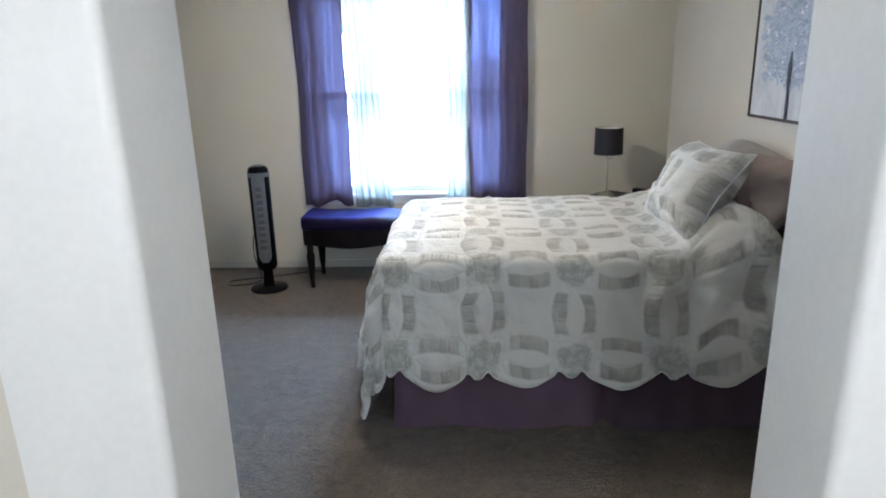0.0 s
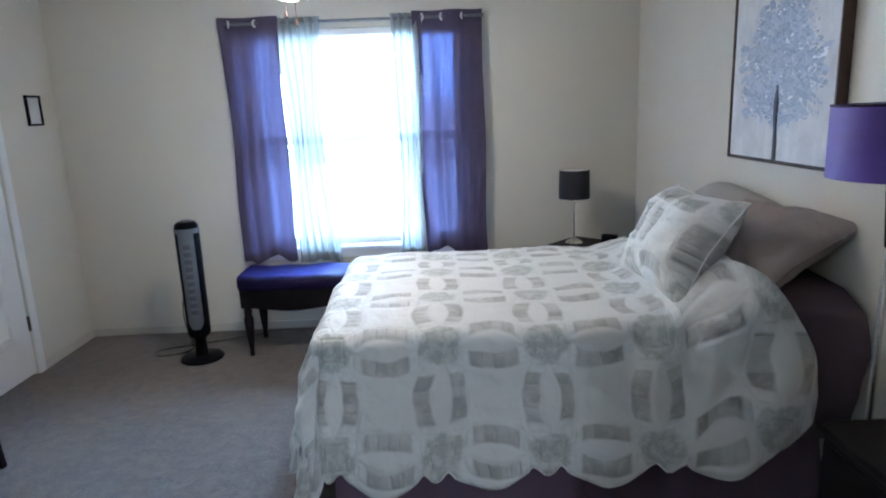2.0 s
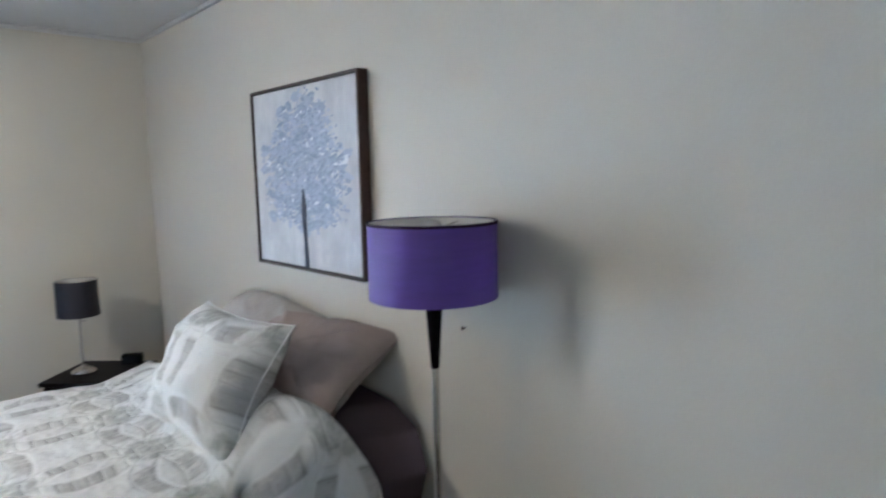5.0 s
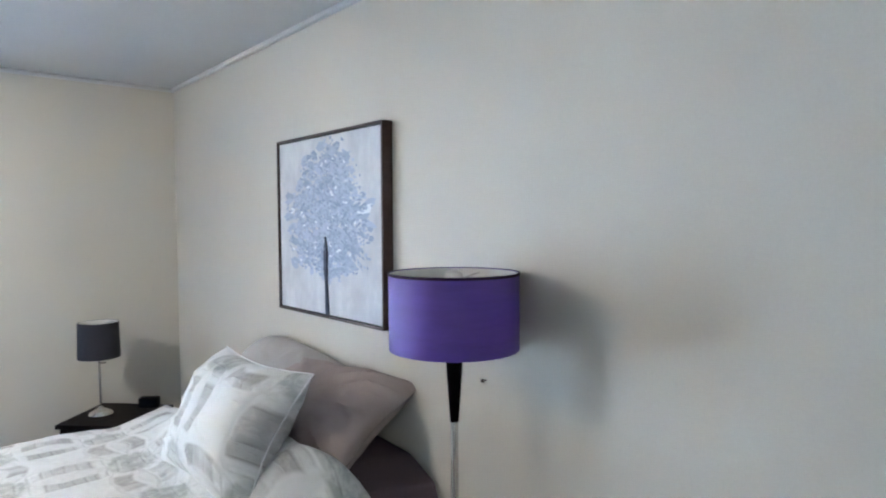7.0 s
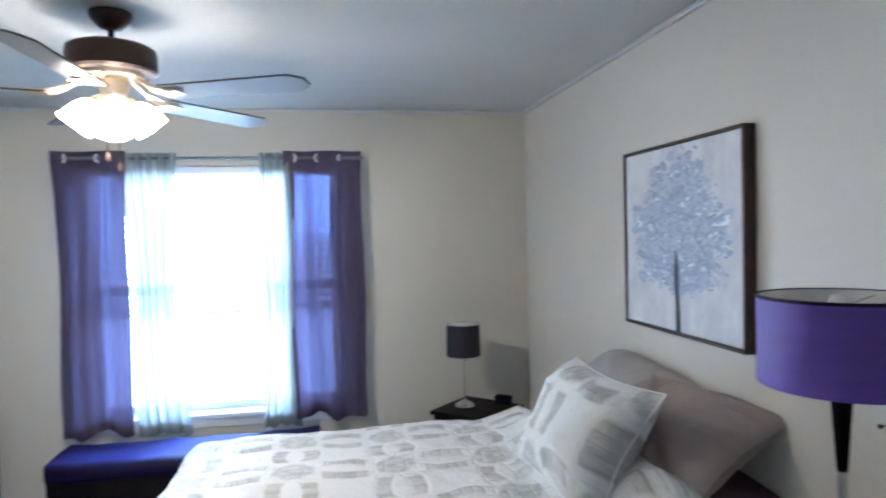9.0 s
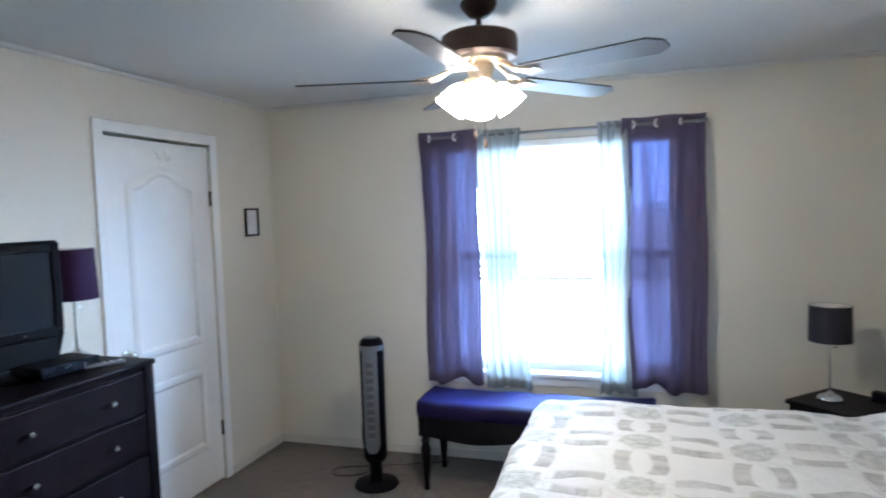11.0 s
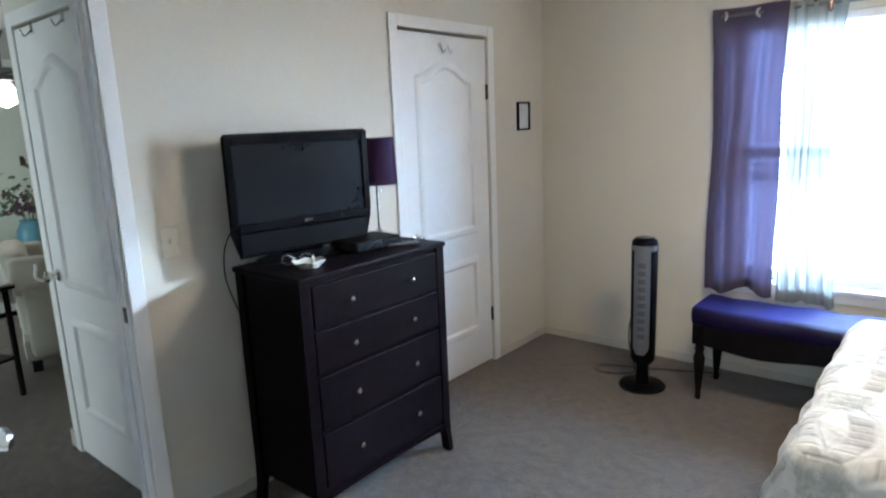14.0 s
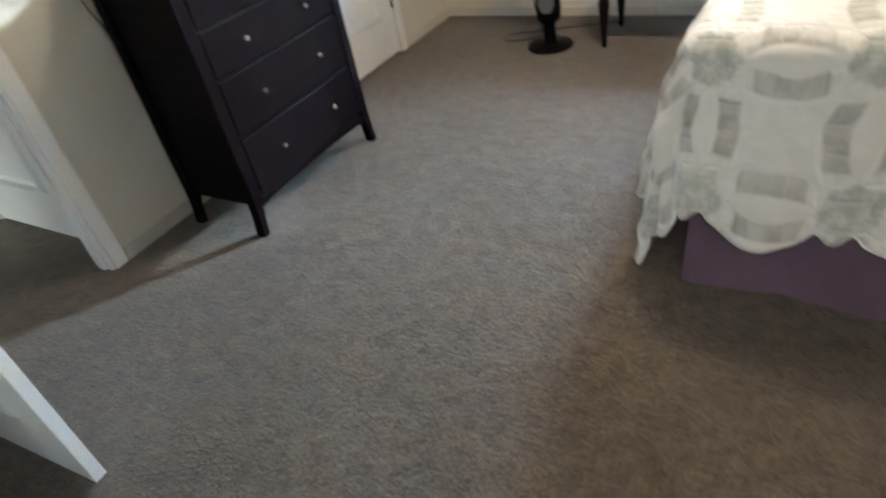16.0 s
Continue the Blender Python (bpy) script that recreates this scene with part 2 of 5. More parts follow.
def thin(n, mx, col, amount, uneven=0.0):
    """Lets a part of the light straight through between the threads; noise stripes stand in for fold shadows."""
    tp = n.t.nodes.new("ShaderNodeBsdfTransparent")
    tp.inputs[0].default_value = (*col, 1)
    m2 = n.t.nodes.new("ShaderNodeMixShader")
    band = n.step(n.noise(n.stretch(n.coord("UV"), (9.0, 0.5, 1)), 1.0, 2), 0.32, 0.68)
    n.put(m2.inputs[0], n.math("MULTIPLY", n.math("ADD", 1.0 - uneven, n.math("MULTIPLY", band, 2 * uneven)), amount))
    n.t.links.new(mx.outputs[0], m2.inputs[1])
    n.t.links.new(tp.outputs[0], m2.inputs[2])
    n.t.links.new(m2.outputs[0], n.t.nodes["Material Output"].inputs[0])


thin(VOILE, _mx, (0.85, 0.95, 0.95), 0.012, 0.6)
thin(PURPLE, _px, (0.11, 0.15, 0.34), 0.019, 0.75)


def canvas():
    n = Nodes("painted_canvas")
    v = n.coord()
    a = n.noise(n.stretch(v, (1, 1, 0.5)), 7, 5, 0.65)
    b = n.noise(v, 28, 4, 0.7)
    c = n.mix(n.step(a, 0.3, 0.7), (0.50, 0.50, 0.53), (0.70, 0.70, 0.71))
    c = n.mix(n.math("MULTIPLY", n.step(b, 0.5, 0.75), 0.35), c, (0.42, 0.44, 0.50))
    n.bump(b, 0.35, 0.003)
    return n.set(c, 0.6, 0.0)


CANVAS = canvas()


def dabs():
    n = Nodes("blue_paint_dabs")
    g = n.t.nodes.new("ShaderNodeNewGeometry")
    r = g.outputs["Random Per Island"]
    c = n.mix(r, (0.27, 0.32, 0.44), (0.50, 0.55, 0.66))
    c = n.mix(n.step(r, 0.965, 0.972), c, (0.88, 0.90, 0.94))
    return n.set(c, n.math("SUBTRACT", 0.55, n.math("MULTIPLY", n.step(r, 0.95, 0.96), 0.35)), 0.0)


DABS = dabs()
TRUNK = mat("blue_black_paint", (0.06, 0.075, 0.12), 0.5, var=0.3, fine=90)

# ---- mesh tools ----


def box(bm, lo, hi, bev=0.0, seg=2):
    vs = bmesh.ops.create_cube(bm, size=1.0)["verts"]
    for v in vs:
        v.co = Vector([lo[i] + (v.co[i] + 0.5) * (hi[i] - lo[i]) for i in range(3)])
    if bev:
        es = list({e for v in vs for e in v.link_edges})
        bmesh.ops.bevel(bm, geom=es, offset=bev, segments=seg, affect="EDGES", profile=0.5)
    return bm


def boxes(*items, bev=0.0):
    bm = bmesh.new()
    for lo, hi in items:
        box(bm, lo, hi, bev)
    return bm


def lathe(bm, prof, seg=32, at=(0, 0, 0), m=None):
    rings = []
    for r, z in prof:
        if r < 1e-5:
            rings.append([bm.verts.new((at[0], at[1], at[2] + z))])
        else:
            rings.append([bm.verts.new((at[0] + r * math.cos(2 * math.pi * k / seg), at[1] + r * math.sin(2 * math.pi * k / seg), at[2] + z)) for k in range(seg)])
    for p, q in zip(rings, rings[1:]):
        for k in range(seg):
            k2 = (k + 1) % seg
            f = ([p[0]] if len(p) == 1 else [p[k], p[k2]]) + ([q[0]] if len(q) == 1 else [q[k2], q[k]])
            if len(f) > 2:
                bm.faces.new(f)
    if m is not None:
        bmesh.ops.transform(bm, matrix=m, verts=[v for r in rings for v in r])
    return bm


def tube(bm, pts, r, seg=8):
    pts = [Vector(p) for p in pts]
    rings = []
    for i, p in enumerate(pts):
        d = (pts[min(i + 1, len(pts) - 1)] - pts[max(i - 1, 0)]).normalized()
        s = d.cross(Vector((0, 0, 1)) if abs(d.z) < 0.9 else Vector((1, 0, 0))).normalized()
        t = d.cross(s)
        rr = r[i] if isinstance(r, (list, tuple)) else r
        rings.append([bm.verts.new(p + rr * (math.cos(2 * math.pi * k / seg) * s + math.sin(2 * math.pi * k / seg) * t)) for k in range(seg)])
    for p, q in zip(rings, rings[1:]):
        for k in range(seg):
            bm.faces.new((p[k], p[(k + 1) % seg], q[(k + 1) % seg], q[k]))
    bm.faces.new(rings[0][::-1]), bm.faces.new(rings[-1])
    return bm


def curve(pts, n=8):
    """Points along a smooth line through pts."""
    pts = [Vector(p) for p in pts]
    ext = [2 * pts[0] - pts[1]] + pts + [2 * pts[-1] - pts[-2]]
    out = []
    for i in range(1, len(ext) - 2):
        a, b, c, d = ext[i - 1:i + 3]
        for k in range(n):
            t = k / n
            out.append(0.5 * (2 * b + (c - a) * t + (2 * a - 5 * b + 4 * c - d) * t * t + (3 * b - a - 3 * c + d) * t ** 3))
    return out + [pts[-1]]


def grid(bm, nu, nv, fn):
    """A sheet: fn(i / nu, j / nv) gives the place and the cloth coordinates."""
    uv = bm.loops.layers.uv.verify()
    vs = {}
    for i in range(nu + 1):
        for j in range(nv + 1):
            co, tex = fn(i / nu, j / nv)
            vs[i, j] = (bm.verts.new(co), tex)
    for i in range(nu):
        for j in range(nv):
            q = [vs[i, j], vs[i + 1, j], vs[i + 1, j + 1], vs[i, j + 1]]
            f = bm.faces.new([w[0] for w in q])
            for lp, w in zip(f.loops, q):
                lp[uv].uv = w[1]
    return bm


def prism(bm, outline, lo, hi, axis=1):
    """An outline of (a, b) pairs pulled along an axis from lo to hi."""
    def at(p, d):
        c = [p[0], p[1]]
        c.insert(axis, d)
        return c
    f = [bm.verts.new(at(p, lo)) for p in outline]
    g = [bm.verts.new(at(p, hi)) for p in outline]
    bm.faces.new(f), bm.faces.new(g[::-1])
    for k in range(len(f)):
        k2 = (k + 1) % len(f)
        bm.faces.new((f[k2], f[k], g[k], g[k2]))
    return bm


def finish(name, bm, material, smooth=True):
    bmesh.ops.recalc_face_normals(bm, faces=bm.faces)
    if smooth:
        for f in bm.faces:
            f.smooth = True
        for e in bm.edges:
            if len(e.link_faces) == 2:
                t = e.calc_face_angle(0)
                p, q = (f.calc_area() for f in e.link_faces)
                if t > radians(38) or (t > radians(12) and max(p, q) > 6 * min(p, q)):
                    e.smooth = False
    me = bpy.data.meshes.new(name)
    bm.to_mesh(me)
    bm.free()
    me.materials.append(material)
    return me


def part(name, bm, material, parent, label="", smooth=True):
    ob = new(name, finish(name, bm, material, smooth))
    ob.parent = parent
    return tagged(ob, label)


def thing(name, label, category, m=None, group=""):
    ob = new(name)
    ob.empty_display_size = 0.1
    if m is not None:
        ob.matrix_world = m
    return tagged(ob, label, category, group)


def whole(name, bm, material, label, category, m=None, group=""):
    ob = new(name, finish(name, bm, material))
    if m is not None:
        ob.matrix_world = m
    return tagged(ob, label, category, group)


def setting(name, bm, material, label, category, smooth=False):
    return tagged(new(name, finish(name, bm, material, smooth)), label, category, kind="structure")


# ---- the shell ----
XW, XE, YS, YN, H = -2.28, 1.582, 0.88, 4.87, 2.36
T = 0.11
WX0, WX1, WZ0, WZ1 = -1.02, 0.40, 0.59, 2.03  # window
DX0, DX1 = -0.197, 0.541  # opening the walk comes in by
BY0, BY1 = 1.17, 1.945  # bedroom door
DH = 2.05

setting("floor", boxes(((-8.2, -1.6, -0.1), (XE + T, YN + 0.2, 0))), CARPET, "taupe cut-pile carpet through all the rooms", "carpet")
setting("ceiling", boxes(((-8.2, -1.6, H), (XE + T, YN + 0.2, H + 0.1))), CEIL, "white textured flat ceiling", "ceiling")
setting("wall_north", boxes(((XW - T, YN, 0), (WX0, YN + 0.16, H)), ((WX1, YN, 0), (XE + T, YN + 0.16, H)),
                            ((WX0, YN, 0), (WX1, YN + 0.16, WZ0)), ((WX0, YN, WZ1), (WX1, YN + 0.16, H))), WALL, "cream painted wall with the window", "wall")
setting("wall_east", boxes(((XE, -1.5, 0), (XE + T, YN, H))), WALL, "cream painted wall behind the bed", "wall")
CY0, CY1 = 3.43, 4.215  # closet door
setting("wall_west", boxes(((XW - T, BY1, 0), (XW, CY0, H)), ((XW - T, CY1, 0), (XW, YN, H)), ((XW - T, CY0, DH), (XW, CY1, H)),
                           ((XW - T, BY0, DH), (XW, BY1, H)), ((XW - T, YS - 0.15, 0), (XW, BY0, H))), WALL, "cream painted wall with closet door and open doorway", "wall")
setting("wall_south", boxes(((XW - T, YS - 0.15, 0), (DX0, YS, H)), ((DX1, YS - 0.15, 0), (XE, YS, H)), ((DX0, YS - 0.15, DH), (DX1, YS, H))), WALL, "cream painted wall with the entry opening", "wall")
setting("wall_washroom", boxes(((-1.1, -1.5, 0), (-1.0, YS - 0.15, H)), ((-1.1, -1.6, 0), (XE, -1.5, H))), WHITE, "plain white painted walls of the side room", "wall")
setting("wall_closet", boxes(((-3.2, CY0 - 0.2, 0), (XW - T, CY0 - 0.1, H)), ((-3.2, CY1 + 0.1, 0), (XW - T, CY1 + 0.2, H)), ((-3.3, CY0 - 0.2, 0), (-3.2, CY1 + 0.2, H))), WALL, "plain closet walls behind the closed door", "wall")
HY = 2.045
HX0, HX1 = -3.285, -2.535  # hall door
setting("wall_hall_north", boxes(((HX1, HY, 0), (XW - T, HY + T, H)), ((-3.40, HY, 0), (HX0, HY + T, H)), ((HX0, HY, DH), (HX1, HY + T, H)), ((-3.40, HY + T, 0), (-3.31, 5.0, H))), WALL, "cream hall wall with a closed door", "wall")
setting("wall_hall_south", boxes(((-3.6, 0.76, 0), (XW - T, 0.88, H))), WALL, "plain cream hall wall", "wall")
setting("wall_living_room", boxes(((-7.6, -1.5, 0), (-7.5, 5.0, H)), ((-7.6, 4.9, 0), (-3.4, 5.0, H)), ((-7.6, -1.6, 0), (-1.1, -1.5, H))), GREENWALL, "pale green painted living room wall", "wall")

bb = bmesh.new()
box(bb, (XW, YN - 0.012, 0), (XE, YN, 0.058), 0.003)
box(bb, (XW, CY1 + 0.065, 0), (XW + 0.012, YN - 0.012, 0.058), 0.003)
box(bb, (XW, BY1 + 0.065, 0), (XW + 0.012, CY0 - 0.065, 0.058), 0.003)
box(bb, (XE - 0.012, YS, 0), (XE, YN - 0.012, 0.058), 0.003)
box(bb, (-3.415, HY - 0.012, 0), (HX0 - 0.062, HY, 0.09), 0.003)
box(bb, (-3.415, HY - 0.012, 0), (-3.40, 4.9, 0.09), 0.003)
setting("baseboard", bb, BASE, "low cream painted baseboard", "baseboard")

cr = bmesh.new()
for lo, hi in (((XW, YN - 0.022, H - 0.022), (XE, YN, H)), ((XE - 0.022, YS, H - 0.022), (XE, YN - 0.022, H)), ((XW, YS, H - 0.022), (XW + 0.022, YN - 0.022, H))):
    box(cr, lo, hi, 0.006)
setting("trim_ceiling", cr, CEIL, "narrow white cove strip along the ceiling", "trim")


def casing_x(name, x, y0, y1, side, w=0.06):
    """Door casing on a wall that faces along x; side is the way it faces."""
    bm = bmesh.new()
    a, b = sorted((x, x + side * 0.014))
    box(bm, (a, y0 - w, 0), (b, y0, DH + w), 0.004)
    box(bm, (a, y1, 0), (b, y1 + w, DH + w), 0.004)
    box(bm, (a, y0, DH), (b, y1, DH + w), 0.004)
    return setting(name, bm, WHITE, "white painted door casing", "trim")


def casing_y(name, y, x0, x1, side, w=0.06):
    bm = bmesh.new()
    a, b = sorted((y, y + side * 0.014))
    box(bm, (x0 - w, a, 0), (x0, b, DH + w), 0.004)
    box(bm, (x1, a, 0), (x1 + w, b, DH + w), 0.004)
    box(bm, (x0, a, DH), (x1, b, DH + w), 0.004)
    return setting(name, bm, WHITE, "white painted door casing", "trim")


casing_x("trim_closet", XW, CY0, CY1, 1)
casing_x("trim_bedroom_door", XW, BY0, BY1, 1)
casing_x("trim_bedroom_door_hall", XW - T, BY0, BY1, -1, 0.05)
casing_y("trim_hall_door", HY, HX0, HX1, -1)
J = 0.012


def bullnose(x, sx, y_back, y_front, wide, r):
    """Plan outline of a lining whose room-side corner is rounded; sx is the way into the wall."""
    pts = [(x, y_back), (x, y_front + r)]
    pts += [(x + sx * r * (1 - math.cos(t)), y_front + r * (1 - math.sin(t))) for t in [math.pi / 2 * k / 8 for k in range(1, 9)]]
    return pts + [(x + sx * wide, y_front), (x + sx * wide, YS - 0.15), (x + sx * J, YS - 0.15), (x + sx * J, y_back)]


for nm, x, sx, wide in (("jamb_entry_west", DX0 + J, -1, 0.17), ("jamb_entry_east", DX1 - J, 1, 0.12)):
    setting(nm, prism(bmesh.new(), bullnose(x, sx, YS, YS - 0.165, wide, 0.014), 0, DH - J, 2), WHITE, "white painted opening lining with a rounded edge", "trim", True)
setting("jamb_entry_head", prism(bmesh.new(), [(YS, DH - J), (YS, DH), (YS - 0.15, DH), (YS - 0.15, DH + 0.06), (YS - 0.165, DH + 0.06), (YS - 0.165, DH - J)], DX0 - 0.158, DX1 + 0.108, 0), WHITE, "white painted head lining of the opening", "trim")
jb = bmesh.new()
box(jb, (XW - T, BY1 - J, 0), (XW, BY1, DH), 0.002)
box(jb, (XW - T, BY0, 0), (XW, BY0 + J, DH), 0.002)
box(jb, (XW - T, BY0 + J, DH - J), (XW, BY1 - J, DH), 0.002)
box(jb, (XW - 0.075, BY1 - J - 0.01, 0), (XW - 0.04, BY1 - J, DH - J), 0.002)
setting("jamb_bedroom_door", jb, WHITE, "white painted door jamb", "trim")


def arch(w, z0, z1, rise, n=14):
    """The outline of a panel with an arched head, in (across, up)."""
    top = []
    for k in range(n + 1):
        t = k / n
        top.append((w * (1 - t) - w * t, z1 - rise + rise * (0.5 - 0.5 * math.cos(2 * math.pi * t)) ** 0.9))
    return [(-w, z0), (w, z0)] + top


def ring(bm, outline, inset, y_out, y_in):
    """A moulded frame that slopes from an outline inwards, in the plane across y."""
    cx = sum(p[0] for p in outline) / len(outline)
    cz = (max(p[1] for p in outline) + min(p[1] for p in outline)) / 2
    hw = max(abs(p[0] - cx) for p in outline)
    hh = (max(p[1] for p in outline) - min(p[1] for p in outline)) / 2
    rows = []
    for f, y in ((0, y_out), (0.35, y_in), (0.75, y_in), (1.0, y_out)):
        kx, kz = 1 - inset * f / hw, 1 - inset * f / hh
        rows.append([bm.verts.new((cx + (p[0] - cx) * kx, y, cz + (p[1] - cz) * kz)) for p in outline])
    for p, q in zip(rows, rows[1:]):
        for k in range(len(p)):
            k2 = (k + 1) % len(p)
            bm.faces.new((p[k], p[k2], q[k2], q[k]))
    return bm


def door_leaf(name, label, w, m, knob_x=None, hinge_x=None, both=False):
    """A white two-panel door, arched above; local x across, y out of its face, z up."""
    d = thing(name, label, "door", m)
    d["kind"] = "structure"
    part("slab", boxes(((-w / 2, -0.035, 0.012), (w / 2, 0, 2.035)), bev=0.002), WHITE, d)
    for s in ((1, -1) if both else (1,)):
        y0, y1 = (0.001, 0.013) if s > 0 else (-0.036, -0.048)
        up = part("upper_panel", ring(bmesh.new(), arch(w / 2 - 0.125, 0.88, 1.90, 0.09), 0.055, y0, y1), WHITE, d)
        lo = part("lower_panel", ring(bmesh.new(), [(-w / 2 + 0.125, 0.24), (w / 2 - 0.125, 0.24), (w / 2 - 0.125, 0.74), (-w / 2 + 0.125, 0.74)], 0.055, y0, y1), WHITE, d)
        if knob_x is not None:
            k = bmesh.new()
            lathe(k, [(0, 0), (0.03, 0), (0.031, 0.006), (0.012, 0.012), (0.011, 0.03), (0.022, 0.036), (0.028, 0.05), (0.022, 0.062), (0, 0.066)], 20,
                  m=Matrix.Translation((knob_x, 0 if s > 0 else -0.035, 0.93)) @ pose(0, 0, 0, -90 if s > 0 else 90))
            part("knob", k, CHROME, d, "brushed nickel door knob")
    if hinge_x is not None:
        for z in (0.325, 1.73):
            h = bmesh.new()
            lathe(h, [(0, 0), (0.0075, 0), (0.0075, 0.09), (0, 0.09)], 10, (hinge_x, 0.009, z - 0.045))
            box(h, (hinge_x - 0.020, 0.0005, z - 0.045), (hinge_x + 0.004, 0.004, z + 0.045))
            part("hinge", h, BRONZE, d, "dark metal butt hinge")
    return d


closet = door_leaf("door_1", "closed white two-panel closet door with an arched upper panel", CY1 - CY0 - 0.008, pose(XW - 0.006, (CY0 + CY1) / 2, 0, 0, 0, -90), 0.32, -0.385)
hook = bmesh.new()
box(hook, (-0.05, 0.0, 1.965), (0.05, 0.004, 1.99), 0.002)
tube(hook, curve([(-0.03, 0.003, 1.985), (-0.03, 0.02, 1.94), (-0.03, 0.04, 1.955)]), 0.004)
tube(hook, curve([(0.03, 0.003, 1.985), (0.03, 0.02, 1.94), (0.03, 0.04, 1.955)]), 0.004)
part("coat_hook", hook, WHITE, closet, "white double coat hook")
hall = door_leaf("door_2", "closed white two-panel hall door with a nickel knob", HX1 - HX0 - 0.008, pose((HX0 + HX1) / 2, HY - 0.006, 0, 0, 0, 180), 0.31, -0.367)
for hx in (-0.18, 0.16):
    hk = bmesh.new()
    box(hk, (hx - 0.012, 0.0, 2.0), (hx + 0.012, 0.004, 2.042), 0.001)
    tube(hk, curve([(hx, 0.003, 2.01), (hx, 0.03, 1.985), (hx, 0.045, 2.01)]), 0.004)
    part("over_door_hook", hk, CHROME, hall, "small metal over-door hook")
LW = 0.76
door_leaf("door_3", "open white two-panel bedroom door swung into the room", LW, pose(-2.262 + LW / 2 * 0.999 + 0.06, 1.263, 0, 0, 0, 2.5), 0.315, None, True)

# ---- window and curtains ----
win = thing("window_1", "white vinyl double-hung window behind open blinds", "window")
win["kind"] = "structure"
wf = bmesh.new()
F = 0.045
yw = YN + 0.10
for lo, hi in (((WX0, yw - 0.03, WZ0), (WX0 + F, yw + 0.03, WZ1)), ((WX1 - F, yw - 0.03, WZ0), (WX1, yw + 0.03, WZ1)),
               ((WX0 + F, yw - 0.03, WZ0), (WX1 - F, yw + 0.03, WZ0 + F)), ((WX0 + F, yw - 0.03, WZ1 - F), (WX1 - F, yw + 0.03, WZ1))):
    box(wf, lo, hi, 0.003)
part("window_frame", wf, VINYL, win)
part("meeting_rail", boxes(((WX0 + F, yw - 0.02, 1.30), (WX1 - F, yw + 0.02, 1.34)), bev=0.003), VINYL, win)
for z0, z1 in ((WZ0 + F, 1.30), (1.34, WZ1 - F)):
    p = part("pane", boxes(((WX0 + F, yw - 0.004, z0), (WX1 - F, yw + 0.004, z1))), GLASS, win, smooth=False)
    p.visible_shadow = False
sill = boxes(((WX0 - 0.03, YN - 0.035, WZ0 - 0.03), (WX1 + 0.03, YN + 0.07, WZ0 - 0.003)), bev=0.005)
box(sill, (WX0 - 0.01, YN - 0.014, WZ0 - 0.085), (WX1 + 0.01, YN - 0.001, WZ0 - 0.03), 0.003)
part("window_sill", sill, WHITE, win)

blind = thing("window_blind", "white horizontal slat blind hanging open in the window", "window blind", pose(0, YN + 0.032, 0))
part("headrail", boxes(((WX0 + 0.01, -0.02, WZ1 - 0.045), (WX1 - 0.01, 0.02, WZ1 - 0.003)), bev=0.003), VINYL, blind)
part("bottom_rail", boxes(((WX0 + 0.015, -0.014, 1.165), (WX1 - 0.015, 0.014, 1.18)), bev=0.003), VINYL, blind)
slat_mesh = None
for k in range(18):
    if slat_mesh is None:
        def slat_fn(u, v):
            return (WX0 + 0.015 + u * (WX1 - WX0 - 0.03), -0.025 + 0.05 * v, 0.0035 * math.sin(math.pi * v)), (u, v)
        s = part("slat", grid(bmesh.new(), 2, 6, slat_fn), SLAT, blind)
        slat_mesh = s.data
    else:
        s = new("slat", slat_mesh)
        s.parent = blind
    s.location = (0, 0, 1.205 + k * 0.0455)
    s.rotation_euler = (radians(17), 0, 0)
for x in (WX0 + 0.25, WX1 - 0.25):
    part("ladder_cord", tube(bmesh.new(), [(x, -0.026, 1.17), (x, -0.026, WZ1 - 0.04)], 0.0014, 5), VINYL, blind)

yd = YN + 2.6
tagged(new("backdrop", finish("backdrop", boxes(((-70, YN + 50, -16), (70, YN + 50.5, 8.5))), DAYGLOW, False)), "bright overexposed daylight haze outdoors", "backdrop", kind="structure")
# siding and eave are self-glowing, not lit by the sun
nb = thing("neighbouring_house", "pale house side with lap siding outdoors, glowing in place of daylight", "house")
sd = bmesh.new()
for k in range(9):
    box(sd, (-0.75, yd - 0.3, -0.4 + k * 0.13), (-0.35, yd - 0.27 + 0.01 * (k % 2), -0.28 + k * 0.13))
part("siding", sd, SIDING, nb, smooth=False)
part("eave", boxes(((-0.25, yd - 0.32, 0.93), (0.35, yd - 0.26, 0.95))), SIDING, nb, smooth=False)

YR, ZR = 4.80, 2.065
rodt = thing("curtain_rod", "slim white curtain rod with round end caps", "curtain rod")
part("rod", tube(bmesh.new(), [(-1.125, YR, ZR), (0.535, YR, ZR)], 0.009, 14), SILVER, rodt)
for x in (-1.13, 0.54):
    part("finial", lathe(bmesh.new(), [(0, -0.014), (0.012, -0.010), (0.015, 0), (0.012, 0.010), (0, 0.014)], 14, (x, YR, ZR)), SILVER, rodt)
for x in (-1.09, 0.50):
    part("bracket", boxes(((x - 0.008, YR, ZR - 0.012), (x + 0.008, YN, ZR + 0.012)), bev=0.002), SILVER, rodt)


